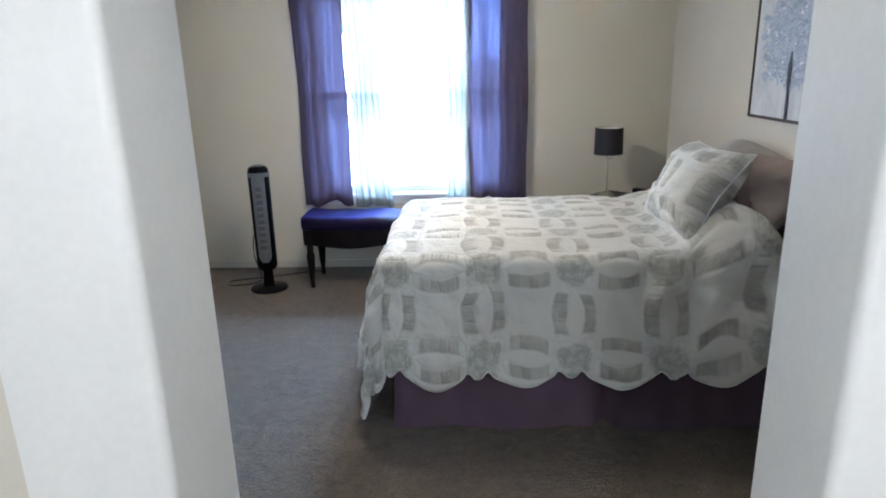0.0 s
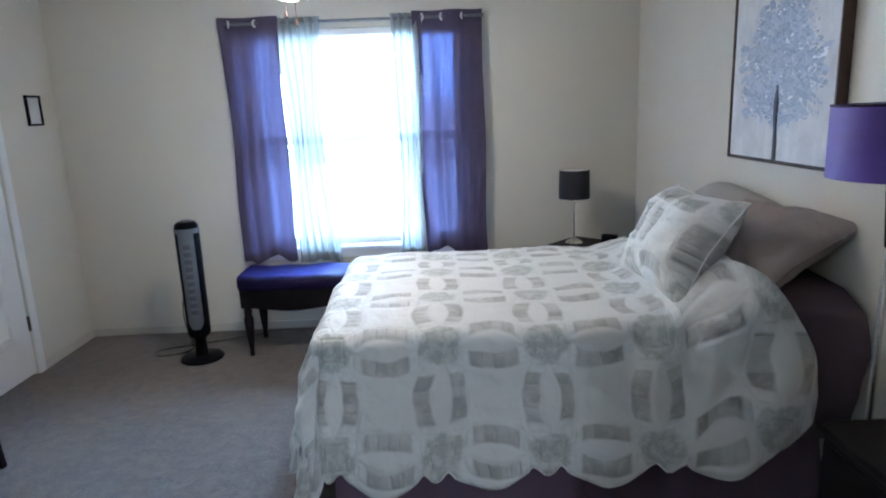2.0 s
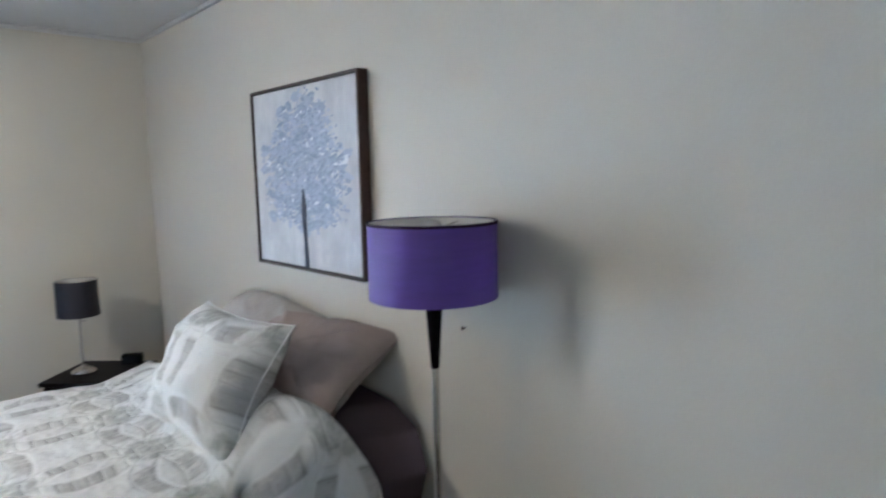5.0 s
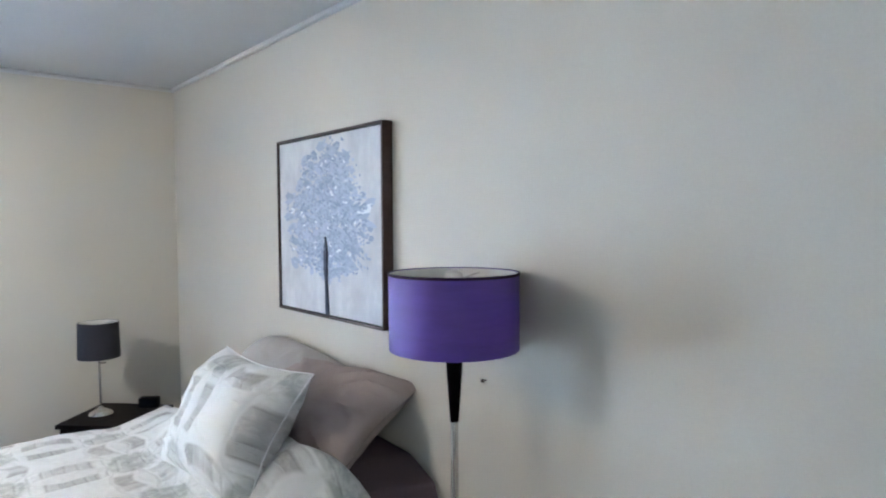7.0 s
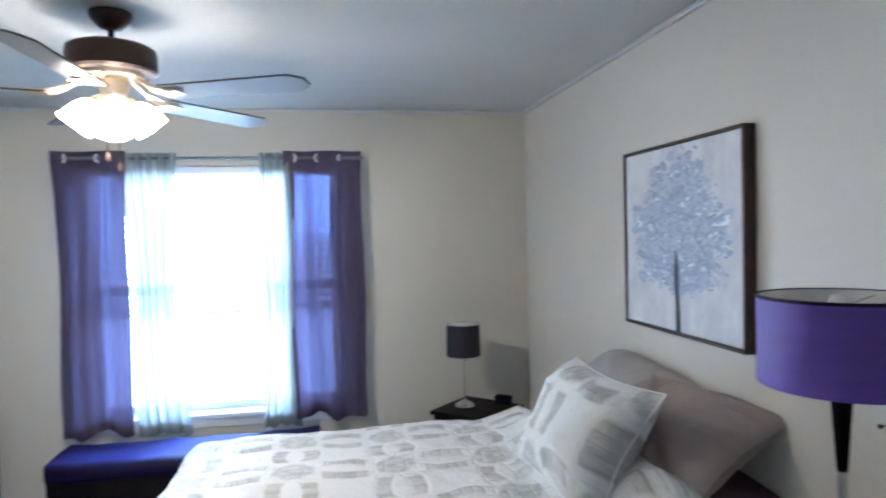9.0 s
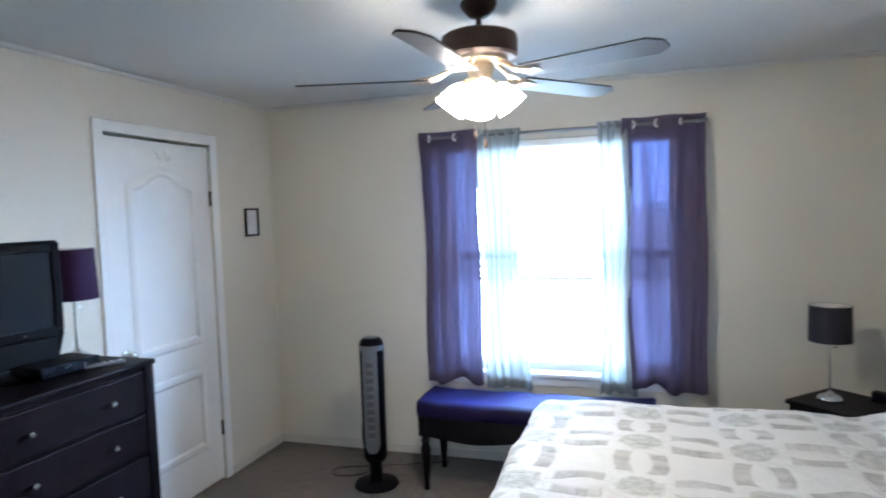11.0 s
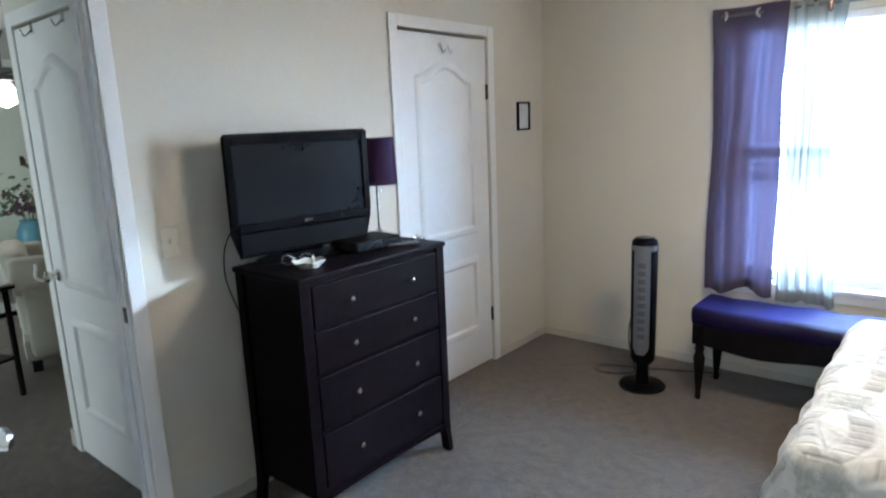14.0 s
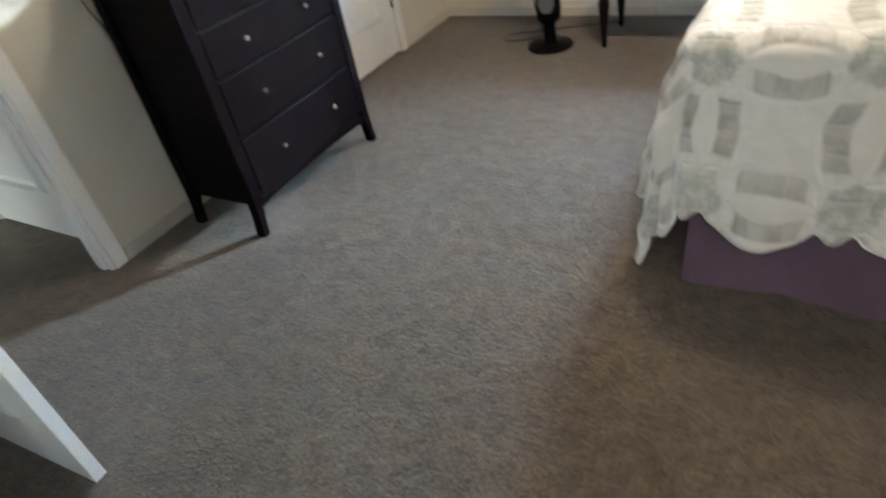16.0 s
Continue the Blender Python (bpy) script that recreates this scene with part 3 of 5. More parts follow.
def curtain(name, label, material, x0, x1, z0, z1, folds, amp, seed, narrow=0.0, lean=0.0, grommets=(), gather=1.0):
    """A hanging panel with soft vertical folds; cloth coordinates in metres."""
    rng = random.Random(seed)
    ph = [rng.uniform(0, 6.28) for _ in range(4)]

    def fn(u, v):
        z = z1 + (z0 - z1) * v
        w = 1 - narrow * math.sin(math.pi * min(1, v)) * 0.5
        x = x0 + (x1 - x0) * (0.5 + (u - 0.5) * w) + lean * v * v
        a = amp * (0.75 + 0.25 * v)
        y = a * math.sin(folds * 2 * math.pi * u + ph[0] + 0.5 * math.sin(2.2 * v + ph[1])) + 0.35 * a * math.sin(folds * 4.6 * math.pi * u + ph[2] + 1.5 * v)
        if grommets:
            k = min(1, v / 0.16)
            k = k * k * (3 - 2 * k)
            gap = grommets[1] - grommets[0]
            y = y * k + (1 - k) * 0.021 * math.sin(math.pi * (u - grommets[0]) / gap)
        x += 0.006 * math.sin(9 * v + 5 * u + ph[3])
        z += (0.008 * math.sin(7 * u + ph[1]) + 0.006 * math.sin(19 * u)) * v
        if grommets:
            z += 0.030 * v ** 6 * max(0.0, math.cos((u - 0.62 + 0.3 * (x0 > -0.5)) * 7.5))
        return (x, YR + y - 0.004, z), (u * gather * (x1 - x0), z)
    c = thing(name, label, "curtain")
    bm = grid(bmesh.new(), 72, 40, fn)
    part("panel", bm, material, c)
    for u in grommets:
        x = x0 + (x1 - x0) * u
        g = bmesh.new()
        lathe(g, [(0.013, -0.004), (0.024, -0.004), (0.026, 0.0), (0.024, 0.004), (0.013, 0.004), (0.013, -0.004)], 24, m=Matrix.Translation((x, YR, ZR)) @ pose(0, 0, 0, 90, 0, 50 if (u > 0.3) else -50))
        part("grommet", g, GROMMET, c, "round bright nickel grommet")
    hem = bmesh.new()
    for a, b in ((0.962, 1.0),):
        grid(hem, 72, 2, lambda u, v: ((lambda r: ((r[0][0], r[0][1] - 0.004, r[0][2]), r[1]))(fn(u, a + (b - a) * v))))
    part("hem", hem, material, c)
    return c


curtain("curtain", "purple grommet curtain panel drawn aside, blue where lit", PURPLE_CURTAIN, -1.135, -0.76, 0.515, 2.105, 1.9, 0.024, 3, 0.06, 0.0, (0.15, 0.62), 1.5)
curtain("curtain", "purple grommet curtain panel drawn aside, blue where lit", PURPLE_CURTAIN, 0.10, 0.545, 0.525, 2.105, 2.4, 0.026, 8, 0.03, 0.0, (0.12, 0.42, 0.72), 1.5)
curtain("sheer_curtain", "thin white sheer curtain panel", SHEER, -0.79, -0.50, 0.50, 2.095, 5, 0.014, 21, 0.55, 0.05, (), 2.0)
curtain("sheer_curtain", "thin white sheer curtain panel", SHEER, -0.05, 0.16, 0.50, 2.095, 4, 0.014, 27, 0.5, 0.0, (), 2.0)

# ---- the bed ----
BX0, BX1, BY_S, BY_N, BZ = -0.20, 1.54, 2.64, 3.80, 0.725
bed = thing("bed", "full-size bed with a plum skirt and dark mauve sheet", "bed")


def slab(x0, x1, y0, y1, z0, z1, r, n=30, bulge=0.02):
    """A soft rounded block, as a mattress."""
    bm = boxes(((x0, y0, z0), (x1, y1, z1)), bev=0)
    bmesh.ops.subdivide_edges(bm, edges=bm.edges[:], cuts=9, use_grid_fill=True)
    c = Vector(((x0 + x1) / 2, (y0 + y1) / 2, (z0 + z1) / 2))
    hs = Vector(((x1 - x0) / 2, (y1 - y0) / 2, (z1 - z0) / 2))
    for v in bm.verts:
        d = v.co - c
        q = Vector([max(-hs[i] + r, min(hs[i] - r, d[i])) for i in range(3)])
        e = d - q
        if e.length > 0:
            v.co = c + q + e.normalized() * r
    return bm


part("mattress", slab(BX0 + 0.01, BX1, BY_S - 0.01, BY_N + 0.01, 0.36, BZ - 0.02, 0.06), MAUVE, bed, "mattress in a dark mauve sheet")
part("box_spring", slab(BX0 + 0.02, BX1, BY_S + 0.0, BY_N, 0.10, 0.36, 0.03), MAUVE, bed)
for x in (BX0 + 0.1, BX1 - 0.1):
    for y in (BY_S + 0.1, BY_N - 0.1):
        part("leg", boxes(((x - 0.025, y - 0.025, 0), (x + 0.025, y + 0.025, 0.11)), bev=0.004), BLACK, bed)


def skirt_side(a, b, out, gap):
    """One hanging side of the skirt, from a to b, with shallow pleats and a slit."""
    a, b, out = Vector(a), Vector(b), Vector(out)
    L = (b - a).length

    def fn(u, v):
        p = a.lerp(b, u)
        f = 0.010 * math.sin(u * L * 13 + 1.3 * math.sin(u * 5)) + 0.005 * math.sin(u * L * 41)
        pleat = -0.075 * math.exp(-((u - gap) * L / 0.028) ** 2)
        o = 0.02 + 0.10 * v ** 1.3 + (f + pleat) * (0.3 + 0.7 * v)
        return tuple(p + out * o + Vector((0, 0, 0.38 - 0.375 * v + 0.004 * math.sin(u * 17) * v))), (u * L, v * 0.4)
    return grid(bmesh.new(), 110, 12, fn)


part("skirt_panel", skirt_side((BX0, BY_S, 0), (BX1, BY_S, 0), (0, -1, 0), 0.52), SKIRT, bed)
part("skirt_panel", skirt_side((BX0 + 0.0, BY_N, 0), (BX0 + 0.0, BY_S, 0), (-1, 0, 0), 0.5), SKIRT, bed)
part("skirt_panel", skirt_side((BX1, BY_N, 0), (BX0, BY_N, 0), (0, 1, 0), 0.5), SKIRT, bed)


def head_drape(u, v):
    """The dark sheet over the raised head, hanging out beside the quilt."""
    x = 1.14 + u * 0.42
    k = v * 6
    prof = ((3.30, 0.845), (2.85, 0.865), (2.66, 0.85), (2.55, 0.79), (2.49, 0.66), (2.50, 0.50), (2.54, 0.34))
    i = min(5, int(k))
    f = k - i
    f = f * f * (3 - 2 * f) * 0.5 + f * 0.5
    y = prof[i][0] + (prof[i + 1][0] - prof[i][0]) * f
    z = prof[i][1] + (prof[i + 1][1] - prof[i][1]) * f
    y += 0.010 * math.sin(u * 8 + v * 5) - 0.09 * u * u * math.sin(min(1, v * 1.3) * 2.6)
    z -= 0.10 * (1 - u) ** 2 * (1 - v) + 0.0 * u
    return (x, y, z + 0.006 * math.sin(u * 11 + v * 3)), (x, v)


part("draped_sheet", grid(bmesh.new(), 24, 48, head_drape), MAUVE, bed, "dark mauve sheet hanging at the head")

HANG = 0.555


def quilt_point(s, t):
    """From cloth metres (along the bed, across it) to its place on the bed."""
    hx = 1.29
    df, ds, dn = max(0, BX0 - s), max(0, BY_S - t), max(0, t - BY_N)
    x, y = min(max(s, BX0), 9), min(max(t, BY_S), BY_N)
    crown = 0.018 * math.sin(math.pi * (y - BY_S) / (BY_N - BY_S)) + 0.006 * math.sin(9 * s + 2 * t) + 0.005 * math.sin(14 * t - 3 * s)
    k = max(0.0, min(1.0, (s - 0.94) / 0.29))
    lift = 0.20 * k * k * (3 - 2 * k) * (1 - 0.75 * max(0.0, min(1.0, (t - 3.15) / 0.5)))
    wr = 0.024 * noise.noise(Vector((s * 6, t * 6, 1.7))) + 0.012 * noise.noise(Vector((s * 15 + t * 6, t * 13, 4.1)))
    z = BZ + 0.012 + crown + lift + wr * (0.3 + 0.8 * k)
    dv = ds if ds > 0 else dn
    D = math.hypot(df, dv)
    if D > 0.77:
        df, dv, D = df * 0.77 / D, dv * 0.77 / D, 0.77
    if D > 0:
        sy = -1 if ds > 0 else 1
        nx, ny = -df / D, sy * dv / D
        r = 0.055
        arc = r * math.pi / 2
        if D < arc:
            a = D / r
            o, dz = r * math.sin(a), r * (1 - math.cos(a))
        else:
            e = (D - arc) / HANG
            flare = 0.15 * abs(ny) + 0.125 * abs(nx) - 0.20 * abs(nx * ny)
            o, dz = r + flare * (e ** 0.9), r + (D - arc) * (0.955 if D < 0.5 else 0.97)
        ph = (s if dv > df else t) * 1.0
        w = min(1, D / 0.4)
        fold = w * (0.014 * math.sin(ph * 15.5 + 0.6) + 0.008 * math.sin(ph * 33 + 2))
        if df > 0 and dv > 0:
            ang = math.atan2(dv, df)
            fold += w * 0.032 * math.cos((ang - 0.8) * 8.0) * math.sin(2 * ang)
        hk = max(0.0, min(1.0, (s - 0.70) / 0.30)) * min(1, dv / 0.10)
        fold += hk * (0.022 + 0.020 * math.sin((s - 0.7) * 15 - dv * 9 + 0.6) + 0.012 * math.sin((s - 0.7) * 27 + dv * 14))
        o += wr * min(1, D / 0.15) + fold + 0.085 * k * min(1, dv / 0.12) * (1 - 0.5 * min(1, dv / HANG))
        x, y, z = x + nx * o, y + ny * o, z - dz - 0.75 * lift * min(1, D / HANG)
        z = max(z, 0.06 + 0.01 * math.sin(ph * 9))
    return (x, y, z)


def scallop(w):
    """How far the hem is drawn in at w metres along it: lobes with a small point between."""
    p = (w / 0.365) % 1.0
    q = min(p, 1 - p)
    if q < 0.13:
        return 0.048 + 0.022 * (0.5 - 0.5 * math.cos(math.pi * q / 0.13))
    return 0.070 * (1 - math.sin(math.pi / 2 * (q - 0.13) / 0.37) ** 0.75)


def quilt_fn(u, v):
    s0, s1 = BX0 - HANG, 1.215
    t0, t1 = BY_S - HANG, BY_N + HANG
    s = s0 + (s1 - s0) * u
    t = t0 + (t1 - t0) * v
    # hem lines
    ks = scallop(t + 0.12) * max(0, 1 - u / 0.16)
    kt = scallop(s + 0.2025) * (max(0, 1 - v / 0.12) - max(0, (v - 0.88) / 0.12))
    s2, t2 = s + ks, t + kt
    # the head end runs further out where it hangs
    over = max(0, BY_S - t2) / HANG
    if u > 0.6:
        k = (u - 0.6) / 0.4
        s2 += k * (0.19 * math.sin(min(1.0, over * 1.15) * math.pi * 0.72) - 0.10 * max(0, over - 0.75) / 0.25)
    co = quilt_point(s2, t2)
    return co, (s2 + 2, t2 - 0.015)


q = bmesh.new()
grid(q, 150, 150, quilt_fn)
ql = thing("quilt", "white ring-patterned quilt with a scalloped hem over the bed", "quilt")
cv_ = part("cover", q, QUILT, ql)
so = cv_.modifiers.new("thick", "SOLIDIFY")
so.thickness, so.offset = 0.012, 1.0
for nm, line in (("binding", [quilt_fn(k / 150, 0)[0] for k in range(151)]), ("binding", [quilt_fn(0, k / 150)[0] for k in range(151)]), ("binding", [quilt_fn(k / 150, 1)[0] for k in range(151)])):
    part(nm, tube(bmesh.new(), line, 0.006, 6), LINEN, ql, "white bound hem")


def pillow(name, label, material, w, h, th, m, seed, sag=0.0, ear=1.0):
    """A stuffed pillow in its case: local x across, y up its height, z out of its front."""
    rng = random.Random(seed)
    off = Vector((rng.uniform(0, 50), rng.uniform(0, 50), 0))
    bm = bmesh.new()

    def side(sg):
        def fn(u, v):
            a, b = 2 * u - 1, 2 * v - 1
            # the sides draw in between the pointed corners
            pin = 1 - 0.15 * ear * (1 - abs(a) ** 1.8) * abs(b) ** 2
            pin2 = 1 - 0.13 * ear * (1 - abs(b) ** 1.8) * abs(a) ** 2
            x, y = a * w / 2 * pin2, b * h / 2 * pin
            blunt = (1 - ear) * 0.20 * abs(a * b) ** 3
            x, y = x * (1 - blunt), y * (1 - blunt)
            f = max(0, 1 - abs(a) ** 3) ** 0.62 * max(0, 1 - abs(b) ** 3) ** 0.62
            q = Vector((x, y, sg * 0.7)) + off
            lump = 0.030 * noise.noise(q * 4.0) + 0.012 * noise.noise(q * 9.0)
            # creases run in from the corners
            ang = math.atan2(abs(b), abs(a)) + 0.8 * noise.noise(q * 3.0)
            rad = min(1.0, math.hypot(a, b))
            crease = 0.016 * rad * (1 - abs(noise.noise(Vector((ang * 3.2, rad * 1.1, seed + sg))) * 2.2)) ** 3
            fine = 0.004 * noise.noise(Vector((x * 24 + y * 10, y * 18 - x * 6, sg * 2)) + off)
            z = sg * th / 2 * f + (lump + crease + fine) * (0.15 + 0.85 * f) * (1 if sg > 0 else 0.5)
            z += 0.012 * noise.noise(Vector((x * 5, y * 5, 3.3)) + off) * (1 - f)
            return (x, y, z - sag * (a * a * 0.5 + 0.7 * max(0, b) ** 2)), (x + 0.18 + seed, y + 0.18)
        return fn
    grid(bm, 64, 52, side(1))
    grid(bm, 64, 52, side(-1))
    bmesh.ops.remove_doubles(bm, verts=bm.verts[:], dist=0.0005)
    ob = whole(name, bm, material, label, "pillow", m)
    if name == "pillow_sham":
        f = side(1)
        rim = [f(k / 24, 0)[0] for k in range(24)] + [f(1, k / 24)[0] for k in range(24)] + [f(1 - k / 24, 1)[0] for k in range(24)] + [f(0, 1 - k / 24)[0] for k in range(25)]
        part("piping", tube(bmesh.new(), rim, 0.0032, 6), LINEN, ob, "white piped seam")
    return ob


def frame_of(o, across, up):
    """A pose at o whose x runs along across and whose y runs near up."""
    x = Vector(across).normalized()
    z = x.cross(Vector(up)).normalized()
    y = z.cross(x)
    return Matrix.Translation(o) @ Matrix((x, y, z)).transposed().to_4x4()


pillow("pillow", "grey pillow leaning on the wall behind the others", GREYCASE, 0.80, 0.45, 0.17, frame_of((1.40, 3.17, 0.93), (0.03, -1, -0.10), (0.58, 0, 0.64)), 2, 0.02, 0.15)
pillow("pillow", "taupe pillow propped on the dark sheet at the head", TAUPE, 0.74, 0.45, 0.19, frame_of((1.385, 2.90, 0.95), (0.10, -1, 0.02), (0.83, 0.0, 0.56)), 5, 0.02, 0.8)
pillow("pillow_sham", "white ring-patterned pillow sham leaning on the pillows", QUILT, 0.62, 0.44, 0.23, frame_of((1.115, 2.935, 0.962), (0.05, -1, 0.0), (0.215, 0.02, 0.352)), 9, 0.02, 0.9)


# ---- pictures ----
PY0, PY1, PZ0, PZ1 = 2.683, 3.442, 1.224, 1.910
pic = thing("framed_painting", "blue glittering tree painting in a deep dark bronze frame", "painting", pose(XE, (PY0 + PY1) / 2, (PZ0 + PZ1) / 2, 0, 0, -90))
pw, ph_ = (PY1 - PY0) / 2, (PZ1 - PZ0) / 2
fr = bmesh.new()
for lo, hi in (((-pw, -0.043, -ph_), (-pw + 0.009, -0.001, ph_)), ((pw - 0.009, -0.043, -ph_), (pw, -0.001, ph_)), ((-pw + 0.009, -0.043, -ph_), (pw - 0.009, -0.001, -ph_ + 0.009)), ((-pw + 0.009, -0.043, ph_ - 0.009), (pw - 0.009, -0.001, ph_))):
    box(fr, lo, hi, 0.0015)
part("frame", fr, BRONZE, pic, "dark bronze box frame")
part("canvas", boxes(((-pw + 0.013, -0.036, -ph_ + 0.013), (pw - 0.013, -0.002, ph_ - 0.013)), bev=0.002), CANVAS, pic, "pale grey painted canvas")
rp = random.Random(12)
db = bmesh.new()
cnt = 0
while cnt < 2200:
    a, r = rp.uniform(0, 2 * math.pi), rp.random() ** 0.55 * 1.08
    if rp.random() < (r - 0.62) / 0.46:
        continue
    lump = 0.92 + 0.06 * math.sin(3 * a + 3.4) + 0.05 * math.sin(7 * a) + 0.09 * max(0, math.sin(a)) ** 6
    x, z = 0.325 * r * lump * math.cos(a) + 0.012, 0.262 * r * lump * math.sin(a) + 0.035
    if z < -0.17 and abs(x) > 0.2:
        continue
    cnt += 1
    w, h = rp.uniform(0.005, 0.015), rp.uniform(0.0025, 0.007)
    if cnt < 320:
        w, h = w * 3.0, h * 2.8
    t = rp.uniform(-0.5, 0.5)
    y = -0.0365 - (rp.uniform(0.0003, 0.0006) if cnt < 320 else rp.uniform(0.0007, 0.003))
    pts = [(-w, 0), (-w * 0.4, h), (w * 0.5, h * 0.8), (w, 0), (w * 0.4, -h), (-w * 0.5, -h * 0.9)]
    db.faces.new([db.verts.new((x + p[0] * math.cos(t) - p[1] * math.sin(t), y, z + p[0] * math.sin(t) + p[1] * math.cos(t))) for p in pts])
part("painted_crown", db, DABS, pic, "blue and silver paint dabs", smooth=False)
tr = bmesh.new()
tube(tr, [(0.012, -0.037, -ph_ + 0.014), (0.008, -0.038, -0.22), (0.004, -0.038, -0.16), (0.008, -0.038, -0.10), (0.004, -0.038, -0.04)], [0.011, 0.008, 0.011, 0.013, 0.004], 6)
part("painted_trunk", tr, TRUNK, pic, "dark blue painted trunk")

sp = thing("small_picture", "small dark-framed picture with a grey mat on the wall", "picture", pose(XW, 4.607, 1.578, 0, 0, 90))
sw, sh = 0.072, 0.092
fr = bmesh.new()
for lo, hi in (((-sw, -0.018, -sh), (-sw + 0.012, 0, sh)), ((sw - 0.012, -0.018, -sh), (sw, 0, sh)), ((-sw + 0.012, -0.018, -sh), (sw - 0.012, 0, -sh + 0.012)), ((-sw + 0.012, -0.018, sh - 0.012), (sw - 0.012, 0, sh))):
    box(fr, lo, hi, 0.002)
part("frame", fr, BLACKWOOD, sp)
part("print", boxes(((-sw + 0.012, -0.008, -sh + 0.012), (sw - 0.012, -0.0, sh - 0.012))), CANVAS, sp, smooth=False)

# ---- lamps ----


def drum(prof_r0, prof_r1, z0, z1, t=0.003):
    bm = bmesh.new()
    lathe(bm, [(prof_r0, z0), (prof_r1, z1), (prof_r1 - t, z1), (prof_r0 - t, z0), (prof_r0, z0)], 56)
    return bm


def spider(z, r):
    bm = bmesh.new()
    for k in range(3):
        a = 2 * math.pi * k / 3 + 0.4
        tube(bm, [(0.012 * math.cos(a), 0.012 * math.sin(a), z - 0.012), (r * math.cos(a), r * math.sin(a), z)], 0.002, 6)
    lathe(bm, [(0.012, -0.006), (0.016, 0), (0.012, 0.006), (0.008, 0), (0.012, -0.006)], 16, (0, 0, z - 0.012))
    return bm


fl = thing("floor_lamp", "floor lamp with a wide purple drum shade and dark tapered neck", "floor lamp", pose(1.40, 2.178, 0))
R, z0, z1 = 0.163, 1.266, 1.456
sh_ = part("shade", drum(R, R, z0, z1), PURPLE_SHADE, fl, "purple fabric drum shade")
part("liner", drum(R - 0.0035, R - 0.0035, z0 + 0.002, z1 - 0.002, 0.001), LINER, sh_, "white shade lining")
part("trim_ring", drum(R + 0.001, R + 0.001, z1 - 0.006, z1 + 0.001, 0.004), PLUM_SHADE, sh_)
part("spider", spider(z1 - 0.012, R - 0.005), CHROME, fl)
part("socket", lathe(bmesh.new(), [(0, 1.30), (0.016, 1.30), (0.016, 1.38), (0.026, 1.40), (0.03, 1.43), (0.02, 1.455), (0, 1.462)], 20), LINER, fl)
part("neck", lathe(bmesh.new(), [(0, 1.10), (0.011, 1.08), (0.023, 1.26), (0.023, 1.31), (0, 1.31)], 24), ESPRESSO, fl, "dark tapered wooden neck")
part("pole", lathe(bmesh.new(), [(0, 0.02), (0.0095, 0.02), (0.0095, 1.10), (0, 1.10)], 18), CHROME, fl, "slim nickel pole")
part("base", lathe(bmesh.new(), [(0, 0), (0.115, 0), (0.118, 0.006), (0.112, 0.016), (0.03, 0.024), (0.014, 0.04), (0, 0.04)], 40), CHROME, fl, "round weighted base")


def table_lamp(label, shade_mat, r0, r1, z0, z1, at, group):
    t = thing("table_lamp", label, "table lamp", pose(*at), group)
    s = part("shade", drum(r0, r1, z0, z1), shade_mat, t)
    part("liner", drum(r0 - 0.0035, r1 - 0.0035, z0 + 0.001, z1 - 0.001, 0.001), LINER, s, "white shade lining")
    part("spider", spider(z1 - 0.008, r1 - 0.004), CHROME, t)
    part("pole", lathe(bmesh.new(), [(0, 0.01), (0.0055, 0.01), (0.0055, z1 - 0.02), (0, z1 - 0.02)], 14), CHROME, t, "thin nickel pole")
    part("base", lathe(bmesh.new(), [(0, 0), (0.055, 0), (0.057, 0.005), (0.05, 0.016), (0.028, 0.028), (0.02, 0.03), (0.008, 0.045), (0, 0.045)], 32), CHROME, t, "domed nickel base")
    sw_ = bmesh.new()
    tube(sw_, [(0.0, 0, z0 - 0.03), (0.03, 0, z0 - 0.03)], 0.004, 8)
    part("switch", sw_, CHROME, t)
    return t


NZ = 0.605
table_lamp("small nickel table lamp with a black drum shade on the nightstand", NAVY_SHADE, 0.098, 0.094, 0.295, 0.475, (1.085, 4.545, NZ), "table lamps")
table_lamp("small nickel table lamp with a dark plum shade on the dresser", PLUM_SHADE, 0.099, 0.090, 0.255, 0.47, (-2.115, 3.07, 1.032), "table lamps")

# ---- nightstands ----


def nightstand(label, w, d, h, m):
    n = thing("nightstand", label, "nightstand", m, "nightstands")
    part("top", boxes(((-w / 2, -d / 2, h - 0.022), (w / 2, d / 2, h)), bev=0.004), BLACKWOOD, n)
    part("body", boxes(((-w / 2 + 0.015, -d / 2 + 0.015, h - 0.25), (w / 2 - 0.015, d / 2 - 0.015, h - 0.022)), bev=0.003), BLACKWOOD, n)
    dr = part("drawer", boxes(((-w / 2 + 0.03, -d / 2 + 0.004, h - 0.225), (w / 2 - 0.03, -d / 2 + 0.016, h - 0.045)), bev=0.004), BLACKWOOD, n)
    part("knob", lathe(bmesh.new(), [(0, 0), (0.006, 0), (0.006, 0.012), (0.014, 0.018), (0.012, 0.026), (0, 0.028)], 16, m=Matrix.Translation((0, -d / 2 + 0.004, h - 0.135)) @ pose(0, 0, 0, 90)), BRONZE, dr)
    for x in (-1, 1):
        for y in (-1, 1):
            part("leg", boxes(((x * (w / 2 - 0.03) - 0.018, y * (d / 2 - 0.03) - 0.018, 0), (x * (w / 2 - 0.03) + 0.018, y * (d / 2 - 0.03) + 0.018, h - 0.25)), bev=0.004), BLACKWOOD, n)
    return n


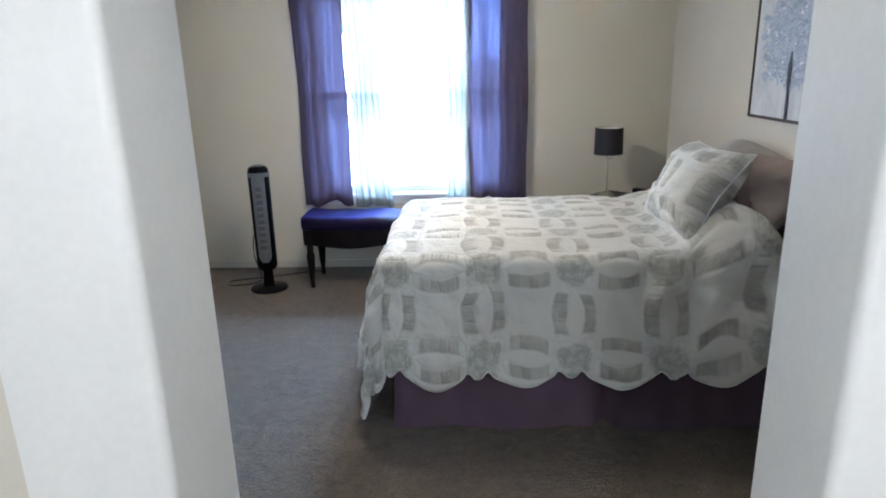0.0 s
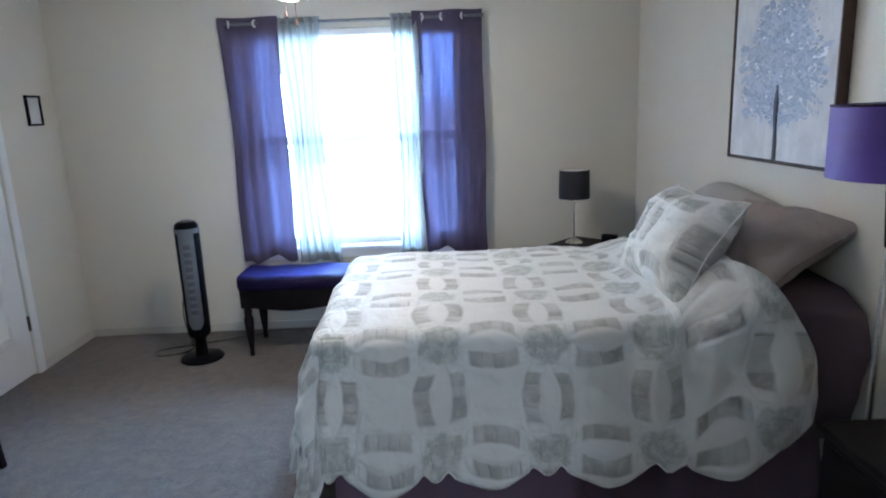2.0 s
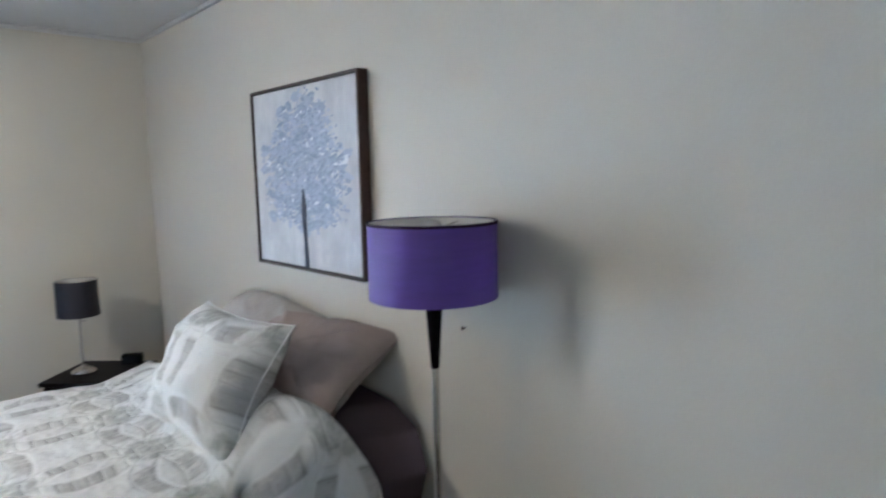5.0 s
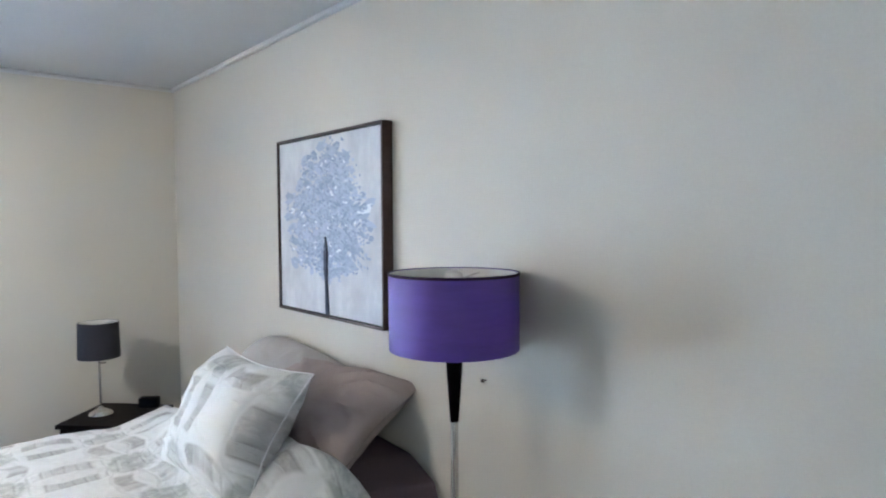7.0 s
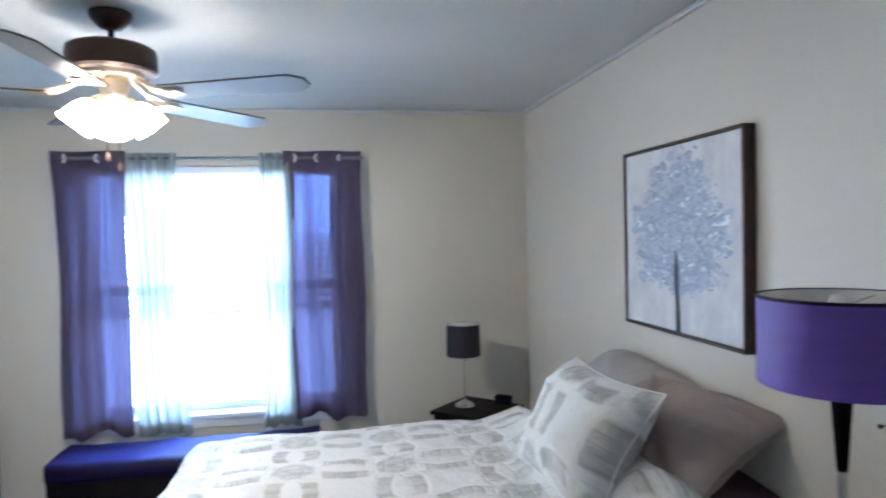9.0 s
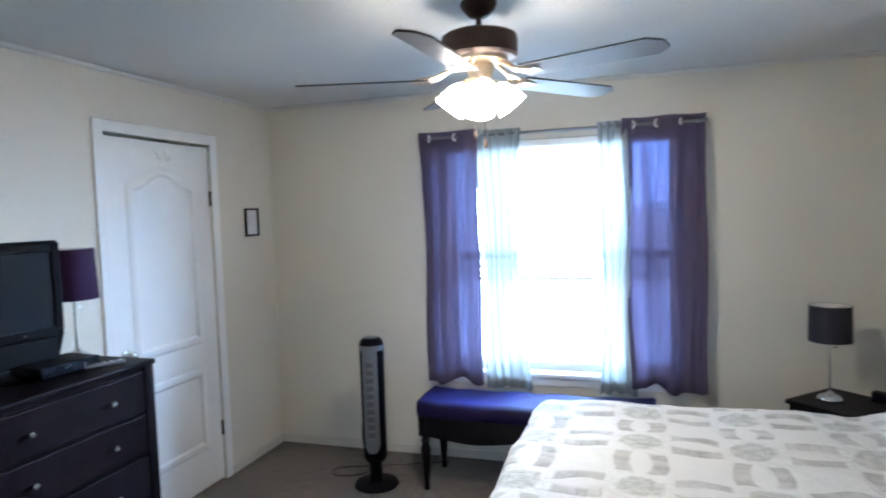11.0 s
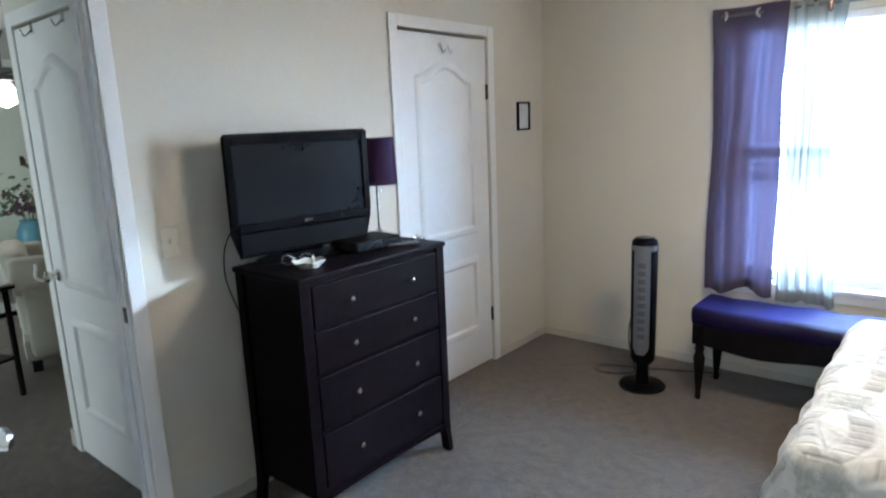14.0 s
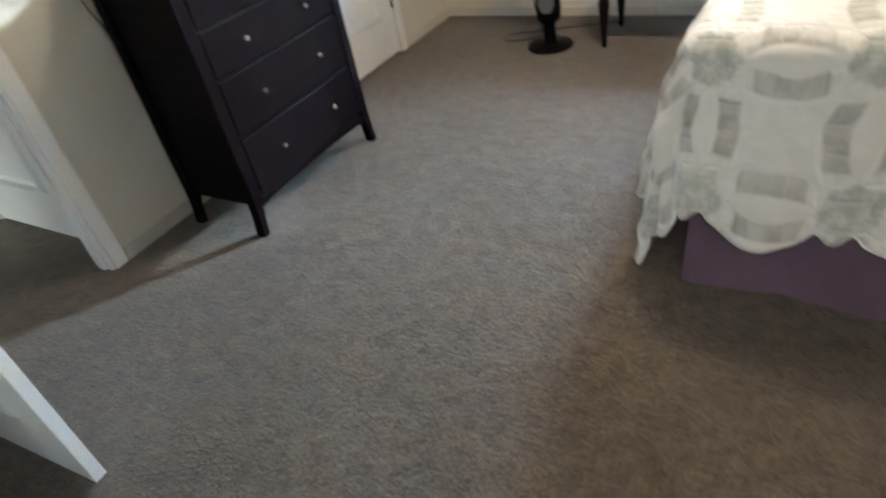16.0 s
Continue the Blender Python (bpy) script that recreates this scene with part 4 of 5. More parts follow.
nightstand("black wooden nightstand set cornerwise beside the bed", 0.40, 0.38, NZ, pose(1.15, 4.50, 0, 0, 0, -45))
nightstand("black wooden nightstand against the wall under the floor lamp", 0.37, 0.36, 0.655, pose(1.345, 1.865, 0, 0, 0, -90))
ck = thing("alarm_clock", "small black alarm clock on the nightstand", "alarm clock", pose(1.31, 4.52, NZ, 0, 0, -35))
part("case", boxes(((-0.05, -0.025, 0), (0.05, 0.025, 0.055)), bev=0.008), BLACK, ck)
part("face", boxes(((-0.042, -0.028, 0.012), (0.042, -0.0255, 0.045))), SCREEN, ck, smooth=False)
whole("phone", boxes(((-0.036, -0.07, 0), (0.036, 0.07, 0.012)), bev=0.005), BLACK, "black phone lying on the nightstand", "phone", pose(1.36, 1.94, 0.655, 0, 0, 65))
whole("charging_cable", tube(bmesh.new(), curve([(1.41, 1.96, 0.663), (1.45, 1.98, 0.659), (1.48, 1.95, 0.658)]), 0.002, 6), LINEN, "short white charging cable on the nightstand", "cable")

# ---- dresser ----
dx0, dx1, dy0, dy1, dz = -2.19, -1.765, 2.315, 3.14, 1.03
dr = thing("dresser", "dark espresso four-drawer dresser on splayed feet", "dresser", pose((dx0 + dx1) / 2, (dy0 + dy1) / 2, 0, 0, 0, 90))
W, D = (dy1 - dy0) / 2, (dx1 - dx0) / 2
part("top", boxes(((-W, -D, dz - 0.022), (W, D, dz)), bev=0.005), ESPRESSO, dr)
part("body", boxes(((-W + 0.025, -D + 0.022, 0.13), (W - 0.025, D - 0.01, dz - 0.022)), bev=0.003), ESPRESSO, dr)
for x in (-1, 1):
    for y in (-1, 1):
        lg = bmesh.new()
        yy = y * (D - 0.03)
        prof = [(-0.024, dz - 0.022), (0.024, dz - 0.022), (0.024, 0.16), (0.028, 0.08), (0.040, 0.0), (0.010, 0.0), (0.0, 0.08), (-0.024, 0.16)]
        prism(lg, [(x * (W - 0.032) + x * p[0] + 0, p[1]) for p in prof], yy - 0.022, yy + 0.022)
        bmesh.ops.recalc_face_normals(lg, faces=lg.faces)
        part("leg", lg, ESPRESSO, dr, smooth=False)
ap = bmesh.new()
pts = [(-W + 0.05, 0.15), (W - 0.05, 0.15), (W - 0.05, 0.115)] + [((W - 0.05) * math.cos(math.pi * k / 12), 0.115 + 0.018 * math.sin(math.pi * k / 12)) for k in range(1, 12)] + [(-W + 0.05, 0.115)]
prism(ap, pts, -D + 0.012, -D + 0.03)
part("apron", ap, ESPRESSO, dr, smooth=False)
for zc, zh in ((0.905, 0.083), (0.728, 0.083), (0.525, 0.108), (0.29, 0.112)):
    d_ = part("drawer", boxes(((-W + 0.062, -D + 0.006, zc - zh), (W - 0.062, -D + 0.024, zc + zh)), bev=0.005), ESPRESSO, dr)
    for y in (-0.172, 0.172):
        k = lathe(bmesh.new(), [(0, 0), (0.007, 0), (0.006, 0.010), (0.0115, 0.015), (0.012, 0.020), (0.008, 0.025), (0, 0.026)], 20, m=Matrix.Translation((y, -D + 0.006, zc)) @ pose(0, 0, 0, 90))
        part("knob", k, CHROME, d_, "round nickel knob")

tv = thing("television", "black flat television switched off on the dresser", "television", pose(-2.115, 2.625, dz, 0, 0, 83))
w = 0.335
tb = bmesh.new()
prism(tb, [(-w, 0.505), (-w + 0.012, 0.517), (w - 0.012, 0.517), (w, 0.505), (w, 0.135), (w - 0.03, 0.035), (-w + 0.03, 0.035), (-w, 0.135)], -0.03, 0.05)
for v in tb.verts:
    if v.co.y > 0:
        v.co.x *= 0.84
        v.co.z = 0.28 + (v.co.z - 0.28) * 0.86
part("case", tb, BLACK, tv)
bz = bmesh.new()
for lo, hi in (((-w + 0.004, -0.042, 0.16), (-w + 0.036, -0.03, 0.508)), ((w - 0.036, -0.042, 0.16), (w - 0.004, -0.03, 0.508)), ((-w + 0.036, -0.042, 0.472), (w - 0.036, -0.03, 0.508)), ((-w + 0.036, -0.042, 0.135), (w - 0.036, -0.03, 0.17))):
    box(bz, lo, hi, 0.004)
part("bezel", bz, BLACK, tv)
part("screen", boxes(((-w + 0.036, -0.0335, 0.17), (w - 0.036, -0.0302, 0.472))), SCREEN, tv, "dark glossy screen", smooth=False)
part("speaker_bar", boxes(((-w + 0.035, -0.04, 0.045), (w - 0.035, -0.03, 0.13)), bev=0.004), BLACKMATT, tv)
lgm = boxes(((-0.012, -0.0425, 0.148), (0.0, -0.041, 0.16)), ((0.004, -0.0425, 0.150), (0.012, -0.041, 0.158)), ((0.016, -0.0425, 0.150), (0.024, -0.041, 0.158)))
part("badge", lgm, SILVER, tv, "plain silver badge", smooth=False)
part("button", boxes(((0.17, -0.0425, 0.150), (0.176, -0.041, 0.156))), SILVER, tv, smooth=False)
part("stand_neck", boxes(((-0.09, -0.005, 0.015), (0.09, 0.035, 0.06)), bev=0.004), BLACK, tv)
sb = bmesh.new()
lathe(sb, [(0, 0), (0.13, 0), (0.13, 0.008), (0.10, 0.018), (0, 0.02)], 40)
for v in sb.verts:
    v.co.x *= 1.7
    v.co.y = v.co.y * 0.85 + 0.0
part("stand_base", sb, BLACK, tv)
whole("power_cord", tube(bmesh.new(), curve([(-2.17, 2.36, 1.22), (-2.215, 2.318, 1.12), (-2.225, 2.305, 1.02), (-2.235, 2.325, 0.92), (-2.245, 2.39, 0.74), (-2.25, 2.46, 0.5)]), 0.0032, 8), CORD, "black power cord hanging behind the dresser", "cord")

cbx = thing("cable_box", "black cable box on the dresser top", "cable box", pose(-2.0, 2.87, dz, 0, 0, 86))
part("case", boxes(((-0.125, -0.09, 0.004), (0.125, 0.09, 0.045)), bev=0.004), BLACKMATT, cbx)
part("front_panel", boxes(((-0.12, -0.0935, 0.008), (0.12, -0.0905, 0.04)), bev=0.001), SCREEN, cbx)
for x in (-0.1, 0.1):
    for y in (-0.07, 0.07):
        part("foot", boxes(((x - 0.008, y - 0.008, 0), (x + 0.008, y + 0.008, 0.005))), BLACK, cbx, smooth=False)
rm = thing("remote_control", "silver remote control lying on the dresser", "remote control", pose(-1.88, 2.985, dz, 0, 0, 62))
part("body", boxes(((-0.075, -0.02, 0), (0.075, 0.02, 0.016)), bev=0.006), SILVER, rm)
for k in range(4):
    part("button", boxes(((-0.05 + 0.028 * k, -0.01, 0.0155), (-0.036 + 0.028 * k, 0.01, 0.018)), bev=0.001), BLACKMATT, rm)
dish = bmesh.new()
lathe(dish, [(0, 0.0), (0.04, 0.0), (0.062, 0.022), (0.066, 0.024), (0.063, 0.027), (0.04, 0.008), (0, 0.006)], 40)
for v in dish.verts:
    v.co.y *= 0.75
    v.co.z *= 1 + 0.12 * math.sin(5 * math.atan2(v.co.y, v.co.x))
whole("trinket_dish", dish, STONE, "small cream glazed oval dish on the dresser", "dish", pose(-1.90, 2.475, dz, 0, 0, 70))
for k, (x, y, a) in enumerate(((-1.985, 2.44, 20), (-1.955, 2.50, 75))):
    wt = thing("wristwatch", "silver wristwatch lying curled on the dresser", "wristwatch", pose(x, y, dz, 0, 0, a), "wristwatches")
    bd = bmesh.new()
    for j in range(11):
        t = math.pi * (0.1 + 1.8 * j / 10)
        c = Vector((0.026 * math.cos(t), 0, 0.028 - 0.022 * math.sin(t - math.pi / 2 + math.pi / 2) * 0.9))
        c.z = 0.024 + 0.020 * math.sin(t)
        box(bd, (c.x - 0.004, -0.008, c.z - 0.003), (c.x + 0.004, 0.008, c.z + 0.003), 0.001)
    part("strap", bd, CHROME, wt)
    part("dial", lathe(bmesh.new(), [(0, -0.004), (0.016, -0.004), (0.017, 0.0), (0.014, 0.005), (0, 0.005)], 24, m=Matrix.Translation((0.028, 0, 0.022)) @ pose(0, 0, 0, 0, 90)), CHROME, wt)
whole("folded_card", boxes(((-0.03, -0.02, 0), (0.03, 0.02, 0.012)), bev=0.003), LINEN, "small folded white paper on the dresser", "paper", pose(-2.06, 2.72, dz, 0, 0, 40))

# ---- wall fittings ----
lsw = thing("light_switch", "ivory light switch plate on the wall", "light switch", pose(XW, 2.125, 1.155, 0, 0, 90))
part("plate", boxes(((-0.035, -0.006, -0.058), (0.035, 0, 0.058)), bev=0.003), IVORY, lsw)
part("toggle", boxes(((-0.005, -0.016, -0.004), (0.005, -0.006, 0.012)), bev=0.002), IVORY, lsw)
for co in ((2.25, 1.14), (2.375, 1.125)):
    whole("wall_nail", lathe(bmesh.new(), [(0, 0), (0.002, 0), (0.002, 0.012), (0.006, 0.013), (0.006, 0.016), (0, 0.017)], 10, m=pose(0, 0, 0, 0, -90)), BRONZE, "small dark nail sticking out of the wall", "nail", pose(XE, co[0], co[1]), "nails")

whole("strike_plate", boxes(((-0.013, -0.003, -0.029), (0.013, 0, 0.029)), bev=0.001), BRONZE, "dark metal strike plate let into the door jamb", "strike plate", pose(XW - 0.014, BY1 - J, 0.915))

# ---- tower fan ----
tf = thing("tower_fan", "black and silver tower fan on a round base", "tower fan", pose(-1.325, 4.355, 0, 0, 0, 12))
part("base", lathe(bmesh.new(), [(0, 0), (0.13, 0), (0.133, 0.006), (0.125, 0.016), (0.05, 0.026), (0, 0.03)], 44), BLACK, tf)
part("neck", lathe(bmesh.new(), [(0, 0.02), (0.045, 0.02), (0.038, 0.05), (0.035, 0.13), (0.055, 0.17), (0, 0.17)], 28), BLACK, tf)
col = bmesh.new()
out = [(0.072 * math.cos(t) * 1.0, 0.072 * math.sin(t)) for t in [2 * math.pi * k / 36 for k in range(36)]]
lathe(col, [(0, 0.155), (0.06, 0.155), (0.070, 0.175), (0.072, 0.84), (0.066, 0.868), (0.05, 0.882), (0, 0.886)], 40)
part("column", col, BLACK, tf)
fp = bmesh.new()


def front(u, v):
    a = radians(-90 + (u - 0.5) * 70)
    z = 0.215 + v * 0.625
    e = max(0, 1 - min(v, 1.0) / 0.08)
    hw = 1 - 0.55 * e * e
    a = radians(-90 + (u - 0.5) * 70 * hw)
    return (0.0775 * math.cos(a), 0.0775 * math.sin(a), z), (u, v)


grid(fp, 16, 30, front)
part("front_panel", fp, SILVER, tf, "silver front panel")
part("grille_recess", grid(bmesh.new(), 10, 4, lambda u, v: ((0.0785 * math.cos(radians(-90 + (u - 0.5) * 30)), 0.0785 * math.sin(radians(-90 + (u - 0.5) * 30)), 0.30 + 0.46 * v), (u, v))), GRILLE, tf)
gs = None
for k in range(11):
    if gs is None:
        g = bmesh.new()
        grid(g, 8, 2, lambda u, v: (((0.0795 + 0.0015 * math.sin(math.pi * v)) * math.cos(radians(-90 + (u - 0.5) * 34)), (0.0795 + 0.0015 * math.sin(math.pi * v)) * math.sin(radians(-90 + (u - 0.5) * 34)), -0.008 + 0.016 * v), (u, v)))
        ob = part("grille_slat", g, SILVER, tf)
        gs = ob.data
    else:
        ob = new("grille_slat", gs)
        ob.parent = tf
    ob.location = (0, 0, 0.302 + k * 0.0456)
part("crown_band", grid(bmesh.new(), 20, 3, lambda u, v: ((0.0735 * math.cos(radians(-90 + (u - 0.5) * 150)), 0.0735 * math.sin(radians(-90 + (u - 0.5) * 150)), 0.815 + 0.03 * v), (u, v))), SILVER, tf, "bright silver band")
part("control_cap", lathe(bmesh.new(), [(0, 0.883), (0.034, 0.883), (0.034, 0.889), (0.028, 0.893), (0, 0.894)], 28), SILVER, tf, "round silver control cap")
whole("fan_cord", tube(bmesh.new(), curve([(-1.39, 4.39, 0.40), (-1.43, 4.42, 0.36), (-1.44, 4.43, 0.22), (-1.41, 4.45, 0.06), (-1.46, 4.46, 0.008), (-1.62, 4.40, 0.007), (-1.66, 4.50, 0.007), (-1.50, 4.57, 0.007), (-1.36, 4.62, 0.007), (-1.0, 4.76, 0.007)]), 0.004, 8), CORD, "black fan cord looping over the carpet", "cord")

# ---- bench ----
bn = thing("bench", "indigo velvet bench on turned black legs under the window", "bench", pose(-0.40, 4.53, 0))
bw, bd_ = 0.665, 0.195
seat = slab(-bw, bw, -bd_, bd_, 0.412, 0.508, 0.042)
for v in seat.verts:
    if v.co.z > 0.47:
        e = abs(v.co.x) / bw
        v.co.z += 0.030 * max(0, (e - 0.78) / 0.22) ** 1.5 + 0.006 * math.cos(v.co.x * 21) * math.cos(v.co.y * 16)
part("seat", seat, SATIN, bn, "indigo velvet cushion")
for y in (-bd_ + 0.01, bd_ - 0.03):
    ap = bmesh.new()
    n = 24
    low = [(bw * 0.97 - 2 * bw * 0.97 * k / n, 0.305 + 0.014 * math.cos(k / n * 4 * math.pi)) for k in range(n + 1)]
    prism(ap, [(-bw * 0.97, 0.43), (bw * 0.97, 0.43)] + low, y, y + 0.02)
    part("apron", ap, BLACKWOOD, bn, smooth=False)
for x in (-1, 1):
    part("end_rail", boxes(((x * bw * 0.965 - 0.012, -bd_ + 0.03, 0.325), (x * bw * 0.965 + 0.012, bd_ - 0.03, 0.43)), bev=0.003), BLACKWOOD, bn)
    for y in (-1, 1):
        lg = lathe(bmesh.new(), [(0, 0), (0.014, 0), (0.017, 0.02), (0.013, 0.04), (0.02, 0.09), (0.026, 0.17), (0.030, 0.24), (0.020, 0.275), (0.027, 0.29), (0.020, 0.305), (0.029, 0.325), (0.029, 0.43), (0, 0.43)], 24, (x * (bw - 0.055), y * (bd_ - 0.03), 0))
        part("leg", lg, BLACKWOOD, bn, "turned black leg")

# ---- ceiling fan ----
FX, FY = -0.350, 3.28
cf = thing("ceiling_fan", "five-blade ceiling fan with a bronze motor and lit tulip shades", "ceiling fan", pose(FX, FY, 0))
part("canopy", lathe(bmesh.new(), [(0, H), (0.066, H), (0.067, H - 0.008), (0.060, H - 0.024), (0.036, H - 0.050), (0.016, H - 0.057), (0, H - 0.057)], 40), BRONZE, cf)
part("downrod", lathe(bmesh.new(), [(0, H - 0.05), (0.010, H - 0.05), (0.010, 2.25), (0, 2.25)], 16), BRONZE, cf)
part("motor", lathe(bmesh.new(), [(0, 2.262), (0.03, 2.262), (0.12, 2.248), (0.136, 2.238), (0.140, 2.222), (0.138, 2.168), (0.128, 2.160), (0, 2.160)], 56), BRONZE, cf, "dark bronze motor drum")
part("vent_ring", lathe(bmesh.new(), [(0, 2.16), (0.10, 2.16), (0.094, 2.148), (0.06, 2.14), (0, 2.14)], 48), BRASS, cf, "brass vent ring")
part("hub", lathe(bmesh.new(), [(0, 2.142), (0.045, 2.142), (0.05, 2.12), (0.04, 2.09), (0.052, 2.075), (0.05, 2.055), (0.02, 2.045), (0, 2.045)], 40), BRASS, cf)
RB = 0.68
for k in range(5):
    a = -20.7 + 72 * k
    m = pose(0, 0, 0, 0, 0, a)
    ar = bmesh.new()
    tube(ar, curve([(0.08, 0, 2.145), (0.12, 0, 2.120), (0.155, 0.0, 2.098), (0.20, 0, 2.090)]), [0.009] * 25, 8)
    for s in (-1, 1):
        tube(ar, curve([(0.125, 0, 2.118), (0.16, s * 0.03, 2.096), (0.20, s * 0.038, 2.088), (0.235, s * 0.03, 2.086)]), 0.006, 8)
    box(ar, (0.185, -0.04, 2.0825), (0.25, 0.04, 2.0855), 0.001)
    bmesh.ops.transform(ar, matrix=m, verts=ar.verts)
    part("blade_arm", ar, BRASS, cf, "brass blade bracket")
    bl = bmesh.new()
    ol = [(0.19, -0.052), (RB - 0.045, -0.060), (RB - 0.004, -0.030), (RB, -0.022), (RB, 0.022), (RB - 0.004, 0.030), (RB - 0.045, 0.060), (0.19, 0.052), (0.178, 0.03), (0.178, -0.03)]
    prism(bl, ol, 0.0, 0.006, 2)
    bmesh.ops.transform(bl, matrix=m @ Matrix.Translation((0, 0, 2.0865)) @ pose(0, 0, 0, -11), verts=bl.verts)
    b_ = part("blade", bl, BLADE, cf, "pale fan blade with a dark edge", smooth=False)
    b_.data.materials.append(BLADE_EDGE)
    for p in b_.data.polygons:
        if p.area < 0.01 and len(p.vertices) == 4:
            p.material_index = 1
for k in range(4):
    a = radians(20 + 90 * k)
    sh = bmesh.new()
    prof = [(0.018, 0.0), (0.034, -0.012), (0.046, -0.038), (0.052, -0.065), (0.056, -0.09), (0.060, -0.10)]
    lathe(sh, prof + [(r - 0.003, z) for r, z in prof[::-1]], 28)
    for v in sh.verts:
        v.co.z += 0.0 if v.co.z > -0.08 else 0.0015 * math.sin(3 * math.atan2(v.co.y, v.co.x))
    m = Matrix.Translation((0.055 * math.cos(a), 0.055 * math.sin(a), 2.062)) @ pose(0, 0, 0, 0, 0, math.degrees(a)) @ pose(0, 0, 0, 0, -38, 0)
    bmesh.ops.transform(sh, matrix=m, verts=sh.verts)
    part("shade", sh, OPAL, cf, "lit frosted tulip shade")
    fi = lathe(bmesh.new(), [(0, 0.02), (0.014, 0.02), (0.022, 0.005), (0.02, -0.006), (0, -0.006)], 20)
    bmesh.ops.transform(fi, matrix=m, verts=fi.verts)
    part("fitter", fi, BRASS, cf)
    point("fan_bulb", m @ Vector((0, 0, -0.085)) + Vector((FX, FY, 0)), 13, (1.0, 0.87, 0.70), 0.02)
for x, y, z in ((0.02, -0.03, 1.86), (-0.03, 0.02, 1.90)):
    ch = tube(bmesh.new(), [(x, y, 2.06), (x, y, z)], 0.0018, 6)
    lathe(ch, [(0, 0), (0.006, 0.004), (0.007, 0.02), (0.003, 0.03), (0, 0.03)], 12, (x, y, z - 0.028))
    part("pull_chain", ch, BRONZE, cf)

# ---- assumed side room light, out of view ----
wl = thing("assumed_ceiling_light", "unseen lit glass dome ceiling light, assumed for the side room", "ceiling light", pose(0.3, -0.55, H))
part("dome", lathe(bmesh.new(), [(0.15, -0.002), (0.15, -0.03), (0.12, -0.07), (0.06, -0.09), (0, -0.095)], 40), OPAL_FAR, wl)
part("rim", lathe(bmesh.new(), [(0.15, 0), (0.165, 0), (0.165, -0.03), (0.15, -0.03), (0.15, 0)], 40), CHROME, wl)

# ---- the living room through the doorway ----
ac = thing("armchair", "ivory upholstered wing armchair on dark block feet", "armchair", pose(-5.0, 2.72, 0, 0, 0, 164))
part("seat", slab(-0.32, 0.32, -0.36, 0.30, 0.22, 0.46, 0.06), UPHOLSTERY, ac)
bk = slab(-0.36, 0.36, 0.22, 0.38, 0.25, 0.84, 0.06)
for v in bk.verts:
    v.co.y += 0.14 * max(0, v.co.z - 0.4)
part("backrest", bk, UPHOLSTERY, ac)
for s in (-1, 1):
    part("armrest", slab(s * 0.37 - 0.075, s * 0.37 + 0.075, -0.36, 0.34, 0.10, 0.64, 0.06), UPHOLSTERY, ac)
    part("piping", tube(bmesh.new(), curve([(s * 0.45, -0.35, 0.12), (s * 0.45, -0.36, 0.60), (s * 0.445, -0.30, 0.635), (s * 0.445, 0.20, 0.635), (s * 0.43, 0.24, 0.75)]), 0.010, 6), LINEN, ac, "white piping")
    part("wing", slab(s * 0.37 - 0.05, s * 0.37 + 0.05, 0.16, 0.40, 0.55, 0.80, 0.045), UPHOLSTERY, ac)
part("piping", tube(bmesh.new(), curve([(-0.36, 0.45, 0.62), (-0.34, 0.46, 0.82), (-0.25, 0.465, 0.845), (0.25, 0.465, 0.845), (0.34, 0.46, 0.82), (0.36, 0.45, 0.62)]), 0.010, 6), LINEN, ac, "white piping")
part("frame", slab(-0.4, 0.4, -0.34, 0.38, 0.08, 0.25, 0.03), UPHOLSTERY, ac)
for x in (-0.34, 0.34):
    for y in (-0.28, 0.32):
        part("foot", boxes(((x - 0.03, y - 0.03, 0), (x + 0.03, y + 0.03, 0.09)), bev=0.006), BLACKWOOD, ac)
st = thing("side_table", "dark side table with slim legs and a white runner", "side table", pose(-4.5, 1.87, 0, 0, 0, 20))
part("tabletop", boxes(((-0.24, -0.22, 0.68), (0.24, 0.22, 0.705)), bev=0.005), BLACKWOOD, st)
part("shelf", boxes(((-0.2, -0.18, 0.24), (0.2, 0.18, 0.26)), bev=0.004), BLACKWOOD, st)
for x in (-0.2, 0.2):
    for y in (-0.18, 0.18):
        part("leg", boxes(((x - 0.013, y - 0.013, 0), (x + 0.013, y + 0.013, 0.68)), bev=0.003), BLACKWOOD, st)
rn = boxes(((-0.2, -0.235, 0), (0.2, 0.235, 0.012)), bev=0.004)
for s in (-1, 1):
    box(rn, (-0.2, s * 0.2305 - 0.006, -0.13), (0.2, s * 0.2305 + 0.006, 0.004), 0.003)
whole("table_runner", rn, LINEN, "white cloth runner hanging over the side table", "runner", pose(-4.5, 1.87, 0.705, 0, 0, 20))
fg = bmesh.new()
lathe(fg, [(0, 0), (0.035, 0), (0.035, 0.012), (0.012, 0.03), (0.018, 0.08), (0.03, 0.12), (0.02, 0.16), (0.012, 0.175), (0.02, 0.2), (0.012, 0.225), (0, 0.23)], 20)
whole("figurine", fg, BLACK, "small black ornament on the side table", "ornament", pose(-4.47, 2.02, 0.717))
vs = thing("vase_of_flowers", "teal vase of plum flowers and grey-green leaves on a shelf", "vase", pose(-6.6, 2.97, 0.50))
part("vase", lathe(bmesh.new(), [(0, 0), (0.09, 0), (0.13, 0.12), (0.12, 0.25), (0.08, 0.32), (0.09, 0.34), (0, 0.33)], 32), TEAL, vs)
rv = random.Random(31)
